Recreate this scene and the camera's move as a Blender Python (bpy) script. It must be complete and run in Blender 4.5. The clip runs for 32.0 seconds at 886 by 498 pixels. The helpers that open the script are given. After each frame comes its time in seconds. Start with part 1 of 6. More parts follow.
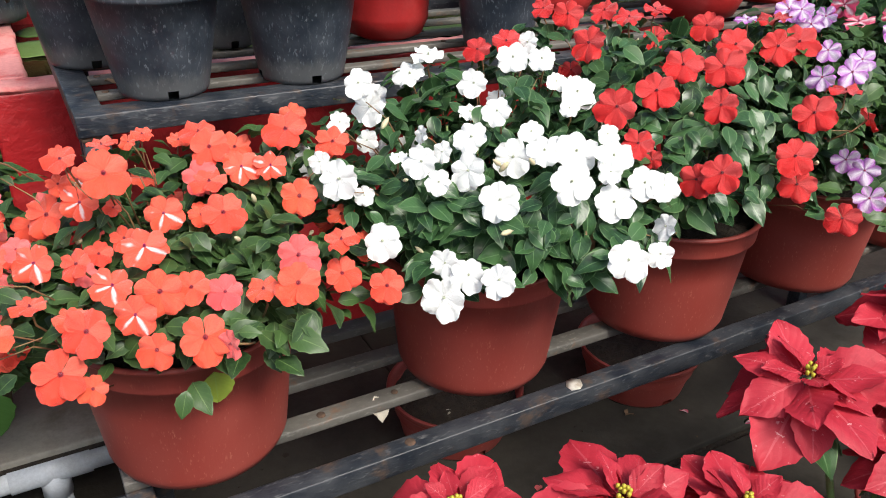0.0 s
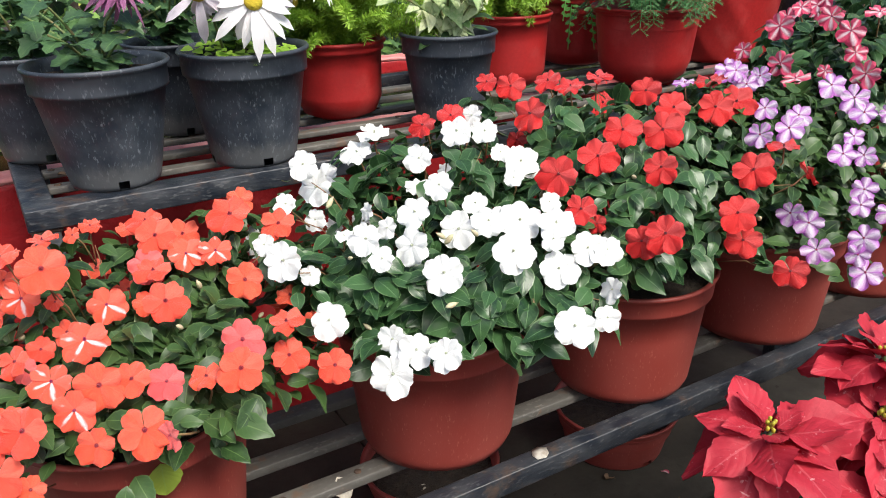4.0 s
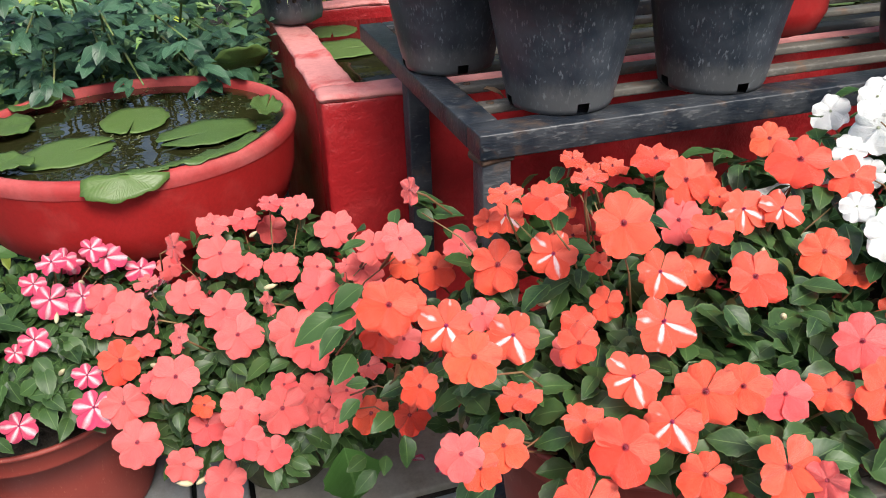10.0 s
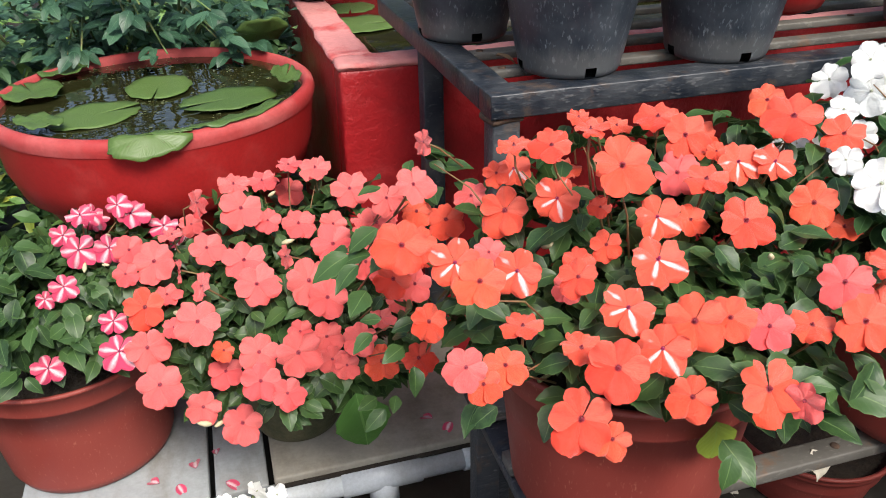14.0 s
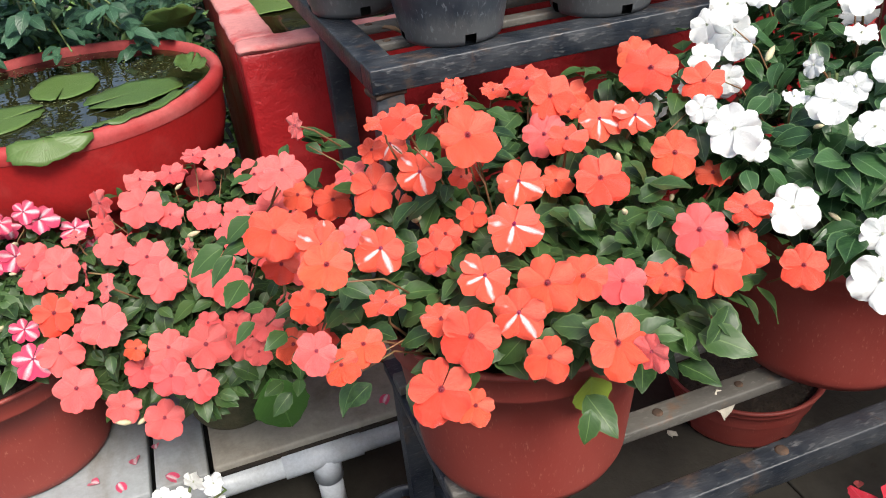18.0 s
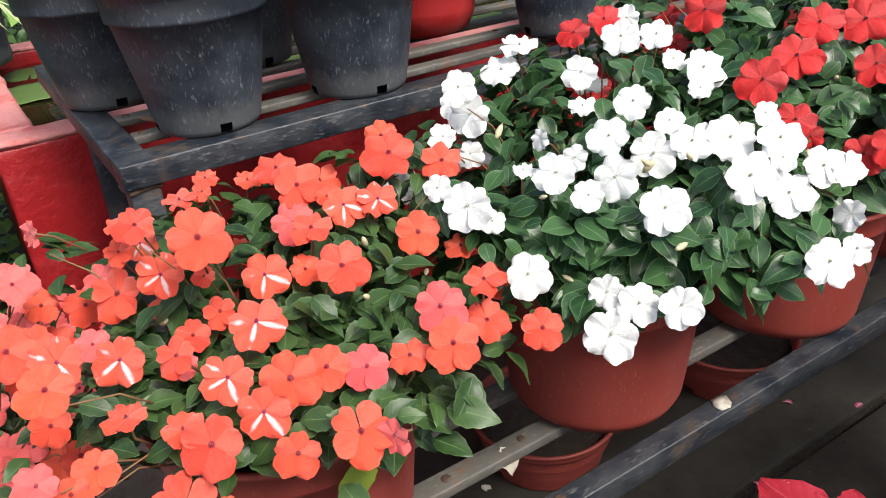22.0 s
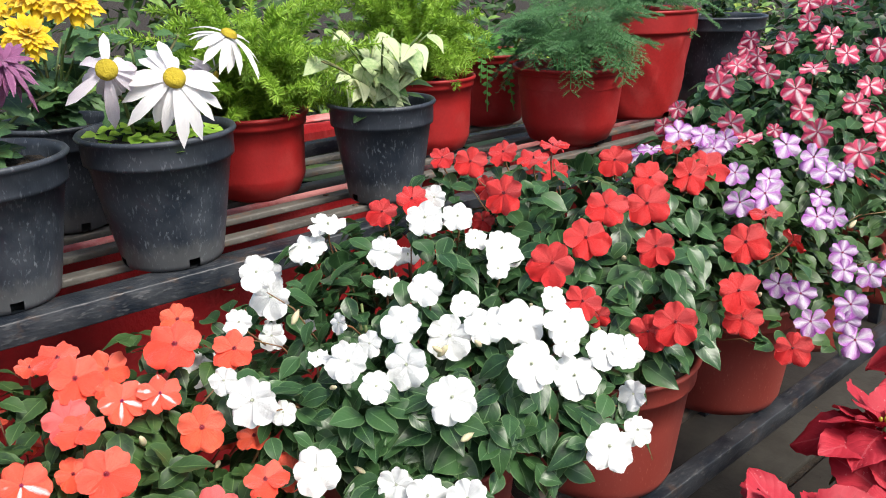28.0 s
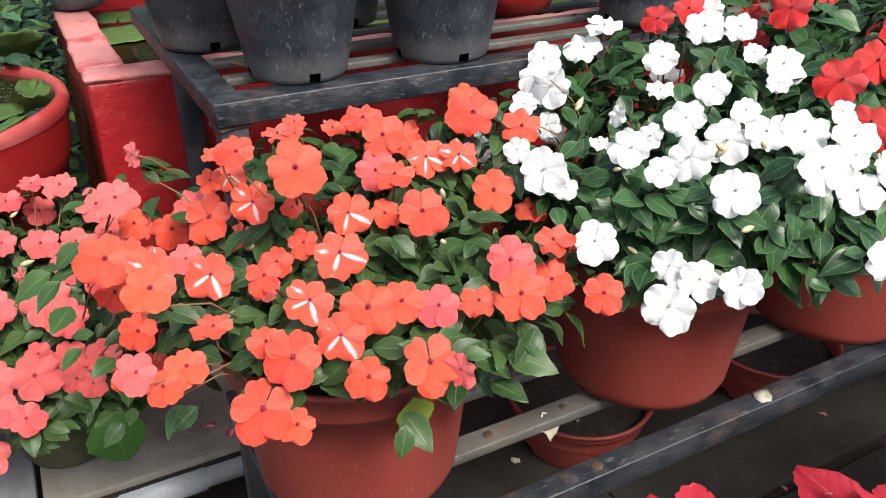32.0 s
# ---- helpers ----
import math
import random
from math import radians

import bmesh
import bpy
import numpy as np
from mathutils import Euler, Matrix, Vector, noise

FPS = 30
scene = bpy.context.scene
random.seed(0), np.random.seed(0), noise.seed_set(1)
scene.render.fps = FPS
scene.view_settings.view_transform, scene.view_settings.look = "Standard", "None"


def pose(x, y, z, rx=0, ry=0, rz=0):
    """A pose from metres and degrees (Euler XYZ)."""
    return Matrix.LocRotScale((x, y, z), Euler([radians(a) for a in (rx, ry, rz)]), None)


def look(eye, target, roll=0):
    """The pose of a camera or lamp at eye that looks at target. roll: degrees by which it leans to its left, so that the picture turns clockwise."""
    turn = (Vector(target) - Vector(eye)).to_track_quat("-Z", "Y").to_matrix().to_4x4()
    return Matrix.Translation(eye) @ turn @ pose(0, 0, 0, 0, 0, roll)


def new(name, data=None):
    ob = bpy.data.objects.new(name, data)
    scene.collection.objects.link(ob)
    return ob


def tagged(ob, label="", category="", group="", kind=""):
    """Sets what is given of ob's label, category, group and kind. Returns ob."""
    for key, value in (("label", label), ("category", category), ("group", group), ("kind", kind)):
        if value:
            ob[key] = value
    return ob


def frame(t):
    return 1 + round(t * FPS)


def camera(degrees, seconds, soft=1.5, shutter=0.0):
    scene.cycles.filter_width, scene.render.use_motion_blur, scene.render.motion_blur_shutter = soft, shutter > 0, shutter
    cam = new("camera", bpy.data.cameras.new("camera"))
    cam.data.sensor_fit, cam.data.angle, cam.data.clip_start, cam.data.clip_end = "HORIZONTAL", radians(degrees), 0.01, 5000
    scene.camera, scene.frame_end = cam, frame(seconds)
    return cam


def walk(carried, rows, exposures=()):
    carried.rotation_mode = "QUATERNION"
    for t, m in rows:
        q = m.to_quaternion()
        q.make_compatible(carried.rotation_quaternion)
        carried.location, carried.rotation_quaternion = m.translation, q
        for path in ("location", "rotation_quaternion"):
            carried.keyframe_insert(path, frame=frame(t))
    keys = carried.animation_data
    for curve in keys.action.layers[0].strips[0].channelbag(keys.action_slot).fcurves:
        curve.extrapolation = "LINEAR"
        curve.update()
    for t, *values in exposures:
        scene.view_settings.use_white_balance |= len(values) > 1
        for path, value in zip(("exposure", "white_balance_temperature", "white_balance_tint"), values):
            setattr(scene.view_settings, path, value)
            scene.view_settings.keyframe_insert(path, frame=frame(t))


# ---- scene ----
cam = camera(58.8, 32.0, soft=1.0)

PATH = [
    (0, (-0.052, -0.057, 1.208), (0.821, 1.481, 0.273), 1.7),
    (0.5, (-0.028, -0.063, 1.222), (0.921, 1.458, 0.337), 1.0),
    (1, (-0.01, -0.073, 1.238), (1.005, 1.446, 0.425), 0.6),
    (1.5, (0.014, -0.086, 1.243), (1.057, 1.433, 0.466), 0.1),
    (2, (0.026, -0.094, 1.245), (1.08, 1.425, 0.483), -0.3),
    (2.5, (0.031, -0.103, 1.244), (1.085, 1.418, 0.486), -0.5),
    (4.5, (-0.034, -0.071, 1.213), (0.842, 1.544, 0.422), -1.2),
    (5, (-0.059, -0.065, 1.213), (0.77, 1.572, 0.418), -1.2),
    (5.5, (-0.09, -0.054, 1.209), (0.692, 1.603, 0.409), -1.0),
    (6, (-0.125, -0.033, 1.204), (0.647, 1.627, 0.399), -0.9),
    (6.5, (-0.172, 0.007, 1.196), (0.58, 1.655, 0.348), -1.0),
    (7, (-0.156, 0.052, 1.194), (0.496, 1.718, 0.301), -2.3),
    (7.5, (-0.108, 0.099, 1.194), (0.393, 1.807, 0.283), -3.5),
    (8, (-0.08, 0.119, 1.19), (0.32, 1.842, 0.258), -4.4),
    (8.5, (-0.074, 0.14, 1.184), (0.309, 1.866, 0.248), -4.2),
    (9, (-0.136, 0.174, 1.179), (0.264, 1.895, 0.243), -3.5),
    (9.5, (-0.213, 0.223, 1.166), (0.252, 1.925, 0.224), -2.2),
    (10, (-0.252, 0.255, 1.165), (0.259, 1.942, 0.221), -1.9),
    (10.5, (-0.269, 0.269, 1.159), (0.286, 1.944, 0.218), -1.9),
    (11, (-0.261, 0.263, 1.165), (0.303, 1.937, 0.226), -1.8),
    (11.5, (-0.265, 0.252, 1.15), (0.298, 1.922, 0.203), -1.2),
    (12, (-0.263, 0.24, 1.138), (0.288, 1.908, 0.182), -0.5),
    (12.5, (-0.261, 0.233, 1.136), (0.276, 1.898, 0.167), -0.3),
    (13, (-0.266, 0.22, 1.147), (0.27, 1.885, 0.178), -0.3),
    (13.5, (-0.271, 0.213, 1.145), (0.237, 1.888, 0.178), -0.4),
    (15.5, (-0.237, 0.172, 1.167), (0.172, 1.889, 0.226), -3.6),
    (16, (-0.227, 0.174, 1.16), (0.214, 1.87, 0.196), -5.3),
    (16.5, (-0.212, 0.18, 1.146), (0.234, 1.856, 0.149), -5.5),
    (17, (-0.197, 0.181, 1.149), (0.258, 1.837, 0.124), -5.7),
    (17.5, (-0.186, 0.181, 1.146), (0.29, 1.824, 0.109), -5.8),
    (18, (-0.18, 0.174, 1.154), (0.329, 1.806, 0.116), -5.8),
    (18.5, (-0.175, 0.163, 1.159), (0.367, 1.791, 0.131), -5.8),
    (19, (-0.171, 0.157, 1.157), (0.4, 1.779, 0.136), -5.8),
    (19.5, (-0.164, 0.152, 1.161), (0.438, 1.771, 0.153), -5.7),
    (20, (-0.155, 0.15, 1.163), (0.512, 1.756, 0.176), -5.1),
    (20.5, (-0.142, 0.153, 1.165), (0.622, 1.729, 0.199), -3.9),
    (21, (-0.122, 0.152, 1.167), (0.715, 1.696, 0.21), -3.7),
    (21.5, (-0.112, 0.146, 1.174), (0.779, 1.664, 0.224), -4.3),
    (22, (-0.109, 0.146, 1.174), (0.8, 1.655, 0.228), -4.6),
    (22.5, (-0.102, 0.148, 1.177), (0.811, 1.656, 0.231), -4.7),
    (23, (-0.1, 0.156, 1.176), (0.815, 1.664, 0.233), -4.7),
    (23.5, (-0.106, 0.161, 1.18), (0.809, 1.67, 0.239), -4.7),
    (24, (-0.104, 0.167, 1.183), (0.81, 1.675, 0.239), -4.8),
    (24.5, (-0.101, 0.167, 1.189), (0.838, 1.67, 0.261), -6.8),
    (25, (-0.085, 0.159, 1.201), (0.934, 1.653, 0.348), -5.1),
    (25.5, (-0.066, 0.14, 1.215), (1.05, 1.614, 0.452), -2.2),
    (26, (-0.05, 0.122, 1.224), (1.137, 1.572, 0.526), -0.8),
    (26.5, (-0.038, 0.117, 1.226), (1.183, 1.549, 0.548), -0.9),
    (28.5, (-0.029, 0.111, 1.222), (1.205, 1.533, 0.548), -1.4),
    (29, (-0.031, 0.117, 1.217), (1.178, 1.55, 0.52), -2.9),
    (29.5, (-0.048, 0.125, 1.206), (1.082, 1.59, 0.449), -3.3),
    (30, (-0.072, 0.125, 1.198), (0.972, 1.621, 0.379), -2.3),
    (30.5, (-0.106, 0.121, 1.18), (0.858, 1.641, 0.307), -1.0),
    (31, (-0.132, 0.125, 1.168), (0.762, 1.659, 0.247), -0.4),
    (31.5, (-0.148, 0.125, 1.164), (0.703, 1.667, 0.217), -0.1),
    (32, (-0.16, 0.124, 1.163), (0.664, 1.671, 0.199), 0.1),
]
walk(cam, [(t, look(eye, target, roll)) for t, eye, target, roll in PATH])

# ---- world, sun, exposure ----
world = bpy.data.worlds.new("sky_world")
scene.world = world
world.use_nodes = True
_wn = world.node_tree
_sky = _wn.nodes.new("ShaderNodeTexSky")
_sky.sky_type = "NISHITA"
_sky.sun_disc = False
_sky.sun_elevation, _sky.sun_rotation = radians(58), radians(200)
_sky.air_density, _sky.dust_density = 1.0, 3.0
_wn.links.new(_sky.outputs[0], _wn.nodes["Background"].inputs[0])
_wn.nodes["Background"].inputs[1].default_value = 0.098
sun = new("sun", bpy.data.lights.new("sun", "SUN"))
sun.data.energy, sun.data.angle, sun.data.color = 2.5, radians(20), (1.0, 0.95, 0.86)
sun.matrix_world = look((0.8, -2.2, 4.2), (0.2, 0.9, 0.5))
scene.view_settings.exposure = 1.11


# ---- materials ----
def mat(name, base, rough=0.6, metal=0.0, spec=0.5):
    m = bpy.data.materials.new(name)
    m.use_nodes = True
    b = m.node_tree.nodes["Principled BSDF"]
    b.inputs["Base Color"].default_value = (*base, 1)
    b.inputs["Roughness"].default_value = rough
    b.inputs["Metallic"].default_value = metal
    b.inputs["Specular IOR Level"].default_value = spec
    return m


def node(m, kind, **inputs):
    n = m.node_tree.nodes.new(kind)
    for key, value in inputs.items():
        n.inputs[key.replace("_", " ")].default_value = value
    return n


def link(m, a, b):
    m.node_tree.links.new(a, b)


def bsdf(m):
    return m.node_tree.nodes["Principled BSDF"]


def ramp(m, fac, stops):
    r = m.node_tree.nodes.new("ShaderNodeValToRGB")
    while len(r.color_ramp.elements) < len(stops):
        r.color_ramp.elements.new(0.5)
    for e, (p, c) in zip(r.color_ramp.elements, stops):
        e.position, e.color = p, (*c, 1)
    link(m, fac, r.inputs[0])
    return r.outputs[0]


def mixed(m, fac, a, b, blend="MIX"):
    n = m.node_tree.nodes.new("ShaderNodeMix")
    n.data_type, n.blend_type = "RGBA", blend
    for sock, v in ((n.inputs[0], fac), (n.inputs[6], a), (n.inputs[7], b)):
        if isinstance(v, (float, int)):
            sock.default_value = v
        elif isinstance(v, tuple):
            sock.default_value = (*v, 1)
        else:
            link(m, v, sock)
    return n.outputs[2]


def coords(m, which="Object"):
    return m.node_tree.nodes.new("ShaderNodeTexCoord").outputs[which]


def noisy(m, scale, detail=4.0, rough=0.6, vec=None, stretch=None):
    n = node(m, "ShaderNodeTexNoise", Scale=scale, Detail=detail, Roughness=rough)
    v = vec if vec is not None else coords(m)
    if stretch:
        mp = m.node_tree.nodes.new("ShaderNodeMapping")
        mp.inputs["Scale"].default_value = stretch
        link(m, v, mp.inputs[0])
        v = mp.outputs[0]
    link(m, v, n.inputs["Vector"])
    return n.outputs[0]


def bumped(m, height, strength=0.3, distance=0.002):
    b = node(m, "ShaderNodeBump", Strength=strength, Distance=distance)
    link(m, height, b.inputs["Height"])
    link(m, b.outputs[0], bsdf(m).inputs["Normal"])


def thin(m, colour, amount=0.3):
    """Lets some light through a leaf or petal."""
    t = m.node_tree.nodes.new("ShaderNodeBsdfTranslucent")
    link(m, colour, t.inputs["Color"])
    mx = m.node_tree.nodes.new("ShaderNodeMixShader")
    mx.inputs[0].default_value = amount
    link(m, bsdf(m).outputs[0], mx.inputs[1])
    link(m, t.outputs[0], mx.inputs[2])
    link(m, mx.outputs[0], m.node_tree.nodes["Material Output"].inputs["Surface"])


def worn(name, base, dirt, rough=0.6, scale=30, lo=0.45, hi=0.7, grain=300, bump=0.2, metal=0.0, stretch=None, spec=0.4, dist=0.002):
    """A surface of one colour with blotches of another, fine grain and relief."""
    m = mat(name, base, rough, metal, spec)
    a = ramp(m, noisy(m, scale, 6, 0.65, stretch=stretch), [(lo, (0, 0, 0)), (hi, (1, 1, 1))])
    g = noisy(m, grain, 3, 0.7)
    c = mixed(m, a, base, dirt)
    c = mixed(m, 0.25, c, ramp(m, g, [(0.3, (0.25, 0.25, 0.25)), (0.7, (1, 1, 1))]), "MULTIPLY")
    link(m, c, bsdf(m).inputs["Base Color"])
    rr = mixed(m, a, (rough, rough, rough), (min(1, rough + 0.25),) * 3)
    link(m, rr, bsdf(m).inputs["Roughness"])
    bumped(m, mixed(m, 0.5, g, a), bump, dist)
    return m


def speckled(name, base, tint, speck, rough=0.45, amount=0.6, size=240, stretch=(1, 1, 0.4), blotch=9, lo=0.60, relief=0.15, rust=None, mud=None):
    """Plastic or painted metal: soft blotches, fine pale specks and scuffs in patches."""
    m = mat(name, base, rough, 0, 0.4)
    big = noisy(m, blotch, 5, 0.6)
    c = mixed(m, ramp(m, big, [(0.38, (0, 0, 0)), (0.72, (1, 1, 1))]), base, tint)
    sp = noisy(m, size, 2, 0.6, stretch=stretch)
    where = ramp(m, noisy(m, blotch * 3.1, 4, 0.6), [(0.40, (0.12, 0.12, 0.12)), (0.68, (amount, amount, amount))])
    f = mixed(m, 1.0, ramp(m, sp, [(lo, (0, 0, 0)), (lo + 0.10, (1, 1, 1))]), where, "MULTIPLY")
    c = mixed(m, f, c, speck)
    if rust:
        rs = ramp(m, noisy(m, 26, 5, 0.65), [(0.56, (0, 0, 0)), (0.68, (0.75, 0.75, 0.75))])
        c = mixed(m, rs, c, rust)
    if mud:
        z = m.node_tree.nodes.new("ShaderNodeSeparateXYZ")
        link(m, coords(m), z.inputs[0])
        low = m.node_tree.nodes.new("ShaderNodeMath")
        low.operation = "MULTIPLY_ADD"
        link(m, noisy(m, 70, 5, 0.7, stretch=(1, 1, 0.3)), low.inputs[0])
        low.inputs[1].default_value = -0.05
        link(m, z.outputs[2], low.inputs[2])
        c = mixed(m, ramp(m, low.outputs[0], [(0.0, (0.4, 0.4, 0.4)), (0.014, (0, 0, 0))]), c, mud)
    link(m, c, bsdf(m).inputs["Base Color"])
    link(m, ramp(m, big, [(0.3, (rough - 0.08,) * 3), (0.75, (rough + 0.2,) * 3)]), bsdf(m).inputs["Roughness"])
    bumped(m, mixed(m, 0.4, sp, big), relief, 0.002)
    return m


POT_BROWN = speckled("brown_red_plastic", (0.205, 0.031, 0.023), (0.235, 0.045, 0.033), (0.42, 0.19, 0.12), 0.50, 0.55, 300, (1, 1, 0.35), 8, 0.62, 0.1)
POT_BLACK = speckled("black_plastic", (0.015, 0.020, 0.029), (0.056, 0.065, 0.079), (0.17, 0.19, 0.21), 0.38, 0.8, 300, (1, 1, 0.35), 13, 0.58, 0.12, mud=(0.13, 0.13, 0.125))
POT_RED = worn("red_painted_clay", (0.33, 0.014, 0.014), (0.42, 0.06, 0.055), 0.5, 11, 0.5, 0.85, 160, 0.3)
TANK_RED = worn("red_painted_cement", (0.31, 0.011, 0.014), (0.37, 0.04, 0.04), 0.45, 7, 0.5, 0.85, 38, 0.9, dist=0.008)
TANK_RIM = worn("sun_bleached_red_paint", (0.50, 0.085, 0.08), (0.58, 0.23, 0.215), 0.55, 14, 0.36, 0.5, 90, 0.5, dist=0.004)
BOWL_RIM = worn("faded_red_rim", (0.36, 0.032, 0.032), (0.46, 0.10, 0.095), 0.6, 9, 0.4, 0.7, 120, 0.3)
IRON = speckled("weathered_black_iron", (0.009, 0.013, 0.020), (0.050, 0.054, 0.060), (0.17, 0.17, 0.17), 0.42, 0.55, 200, (0.35, 1, 1), 18, 0.58, 0.8, rust=(0.085, 0.055, 0.038))
SLAT = speckled("greyed_slat", (0.115, 0.108, 0.095), (0.060, 0.055, 0.048), (0.19, 0.18, 0.16), 0.55, 0.7, 180, (0.5, 1, 1), 9, 0.55, 0.5, rust=(0.15, 0.08, 0.045))
# cement is near black: shade round the racks is put into its colour
CEMENT = worn("shade_dark_grey_cement", (0.033, 0.029, 0.021), (0.017, 0.014, 0.010), 0.75, 6, 0.4, 0.72, 60, 0.8, dist=0.003)
SOIL = worn("dark_soil", (0.022, 0.016, 0.011), (0.05, 0.036, 0.024), 0.95, 60, 0.4, 0.7, 200, 1.0, dist=0.01)
PLANK = worn("white_painted_plank", (0.29, 0.31, 0.32), (0.19, 0.175, 0.15), 0.55, 16, 0.5, 0.8, 120, 0.25, stretch=(1, 0.3, 1))
SLAB = worn("stained_board", (0.27, 0.25, 0.21), (0.15, 0.12, 0.08), 0.6, 11, 0.45, 0.75, 120, 0.25)
PVC = worn("grey_white_pvc", (0.46, 0.49, 0.52), (0.34, 0.34, 0.33), 0.35, 12, 0.5, 0.8, 200, 0.05)
MOSSY = worn("mossy_clay", (0.095, 0.085, 0.042), (0.045, 0.05, 0.022), 0.9, 20, 0.4, 0.65, 120, 0.7, dist=0.005)


def leaf_mat(name, dark, light, vein=(0.12, 0.22, 0.07), rough=0.38, vein_amount=0.55, edge=None, spots=None, quilt=0.2):
    """Leaf with a midrib, side veins, and a colour that differs from leaf to leaf."""
    m = mat(name, dark, rough + 0.08, 0, 0.4)
    info = m.node_tree.nodes.new("ShaderNodeObjectInfo").outputs["Random"]
    isl = m.node_tree.nodes.new("ShaderNodeNewGeometry").outputs["Random Per Island"]
    both = m.node_tree.nodes.new("ShaderNodeMath")
    both.operation = "ADD"
    link(m, info, both.inputs[0])
    link(m, isl, both.inputs[1])
    frac = m.node_tree.nodes.new("ShaderNodeMath")
    frac.operation = "FRACT"
    link(m, both.outputs[0], frac.inputs[0])
    c = mixed(m, frac.outputs[0], dark, light)
    n = noisy(m, 110, 4, 0.65)
    c = mixed(m, ramp(m, n, [(0.40, (0, 0, 0)), (0.66, (0.55, 0.55, 0.55))]), c, light)
    uv = m.node_tree.nodes.new("ShaderNodeUVMap").outputs[0]
    sep = m.node_tree.nodes.new("ShaderNodeSeparateXYZ")
    link(m, uv, sep.inputs[0])

    def math_node(op, a, b=None):
        q = m.node_tree.nodes.new("ShaderNodeMath")
        q.operation = op
        for i, v in enumerate((a, b)):
            if v is None:
                continue
            if isinstance(v, (int, float)):
                q.inputs[i].default_value = v
            else:
                link(m, v, q.inputs[i])
        return q.outputs[0]

    off = math_node("ABSOLUTE", math_node("SUBTRACT", sep.outputs[0], 0.5))
    rib = math_node("LESS_THAN", off, 0.022)
    along = math_node("SUBTRACT", math_node("MULTIPLY", sep.outputs[1], 7.0), math_node("MULTIPLY", off, 5.0))
    side = math_node("GREATER_THAN", math_node("SINE", math_node("MULTIPLY", along, 6.2832)), 0.95)
    veins = math_node("MAXIMUM", rib, math_node("MULTIPLY", side, 0.14))
    c = mixed(m, math_node("MULTIPLY", veins, vein_amount), c, vein)
    if edge:
        rim = ramp(m, off, [(0.43, (0, 0, 0)), (0.5, (1, 1, 1))])
        c = mixed(m, math_node("MULTIPLY", rim, 0.6), c, edge)
    if spots:
        sp = noisy(m, 260, 2, 0.5)
        pa = noisy(m, 35, 2, 0.5)
        c = mixed(m, math_node("MULTIPLY", ramp(m, sp, [(0.62, (0, 0, 0)), (0.68, (1, 1, 1))]), ramp(m, pa, [(0.5, (0, 0, 0)), (0.62, (0.7, 0.7, 0.7))])), c, spots)
    link(m, c, bsdf(m).inputs["Base Color"])
    relief = math_node("ADD", math_node("ABSOLUTE", math_node("SINE", math_node("MULTIPLY", along, 3.1416))), math_node("MULTIPLY", n, 3.0))
    bumped(m, relief, quilt, 0.0008)
    thin(m, c, 0.18)
    return m


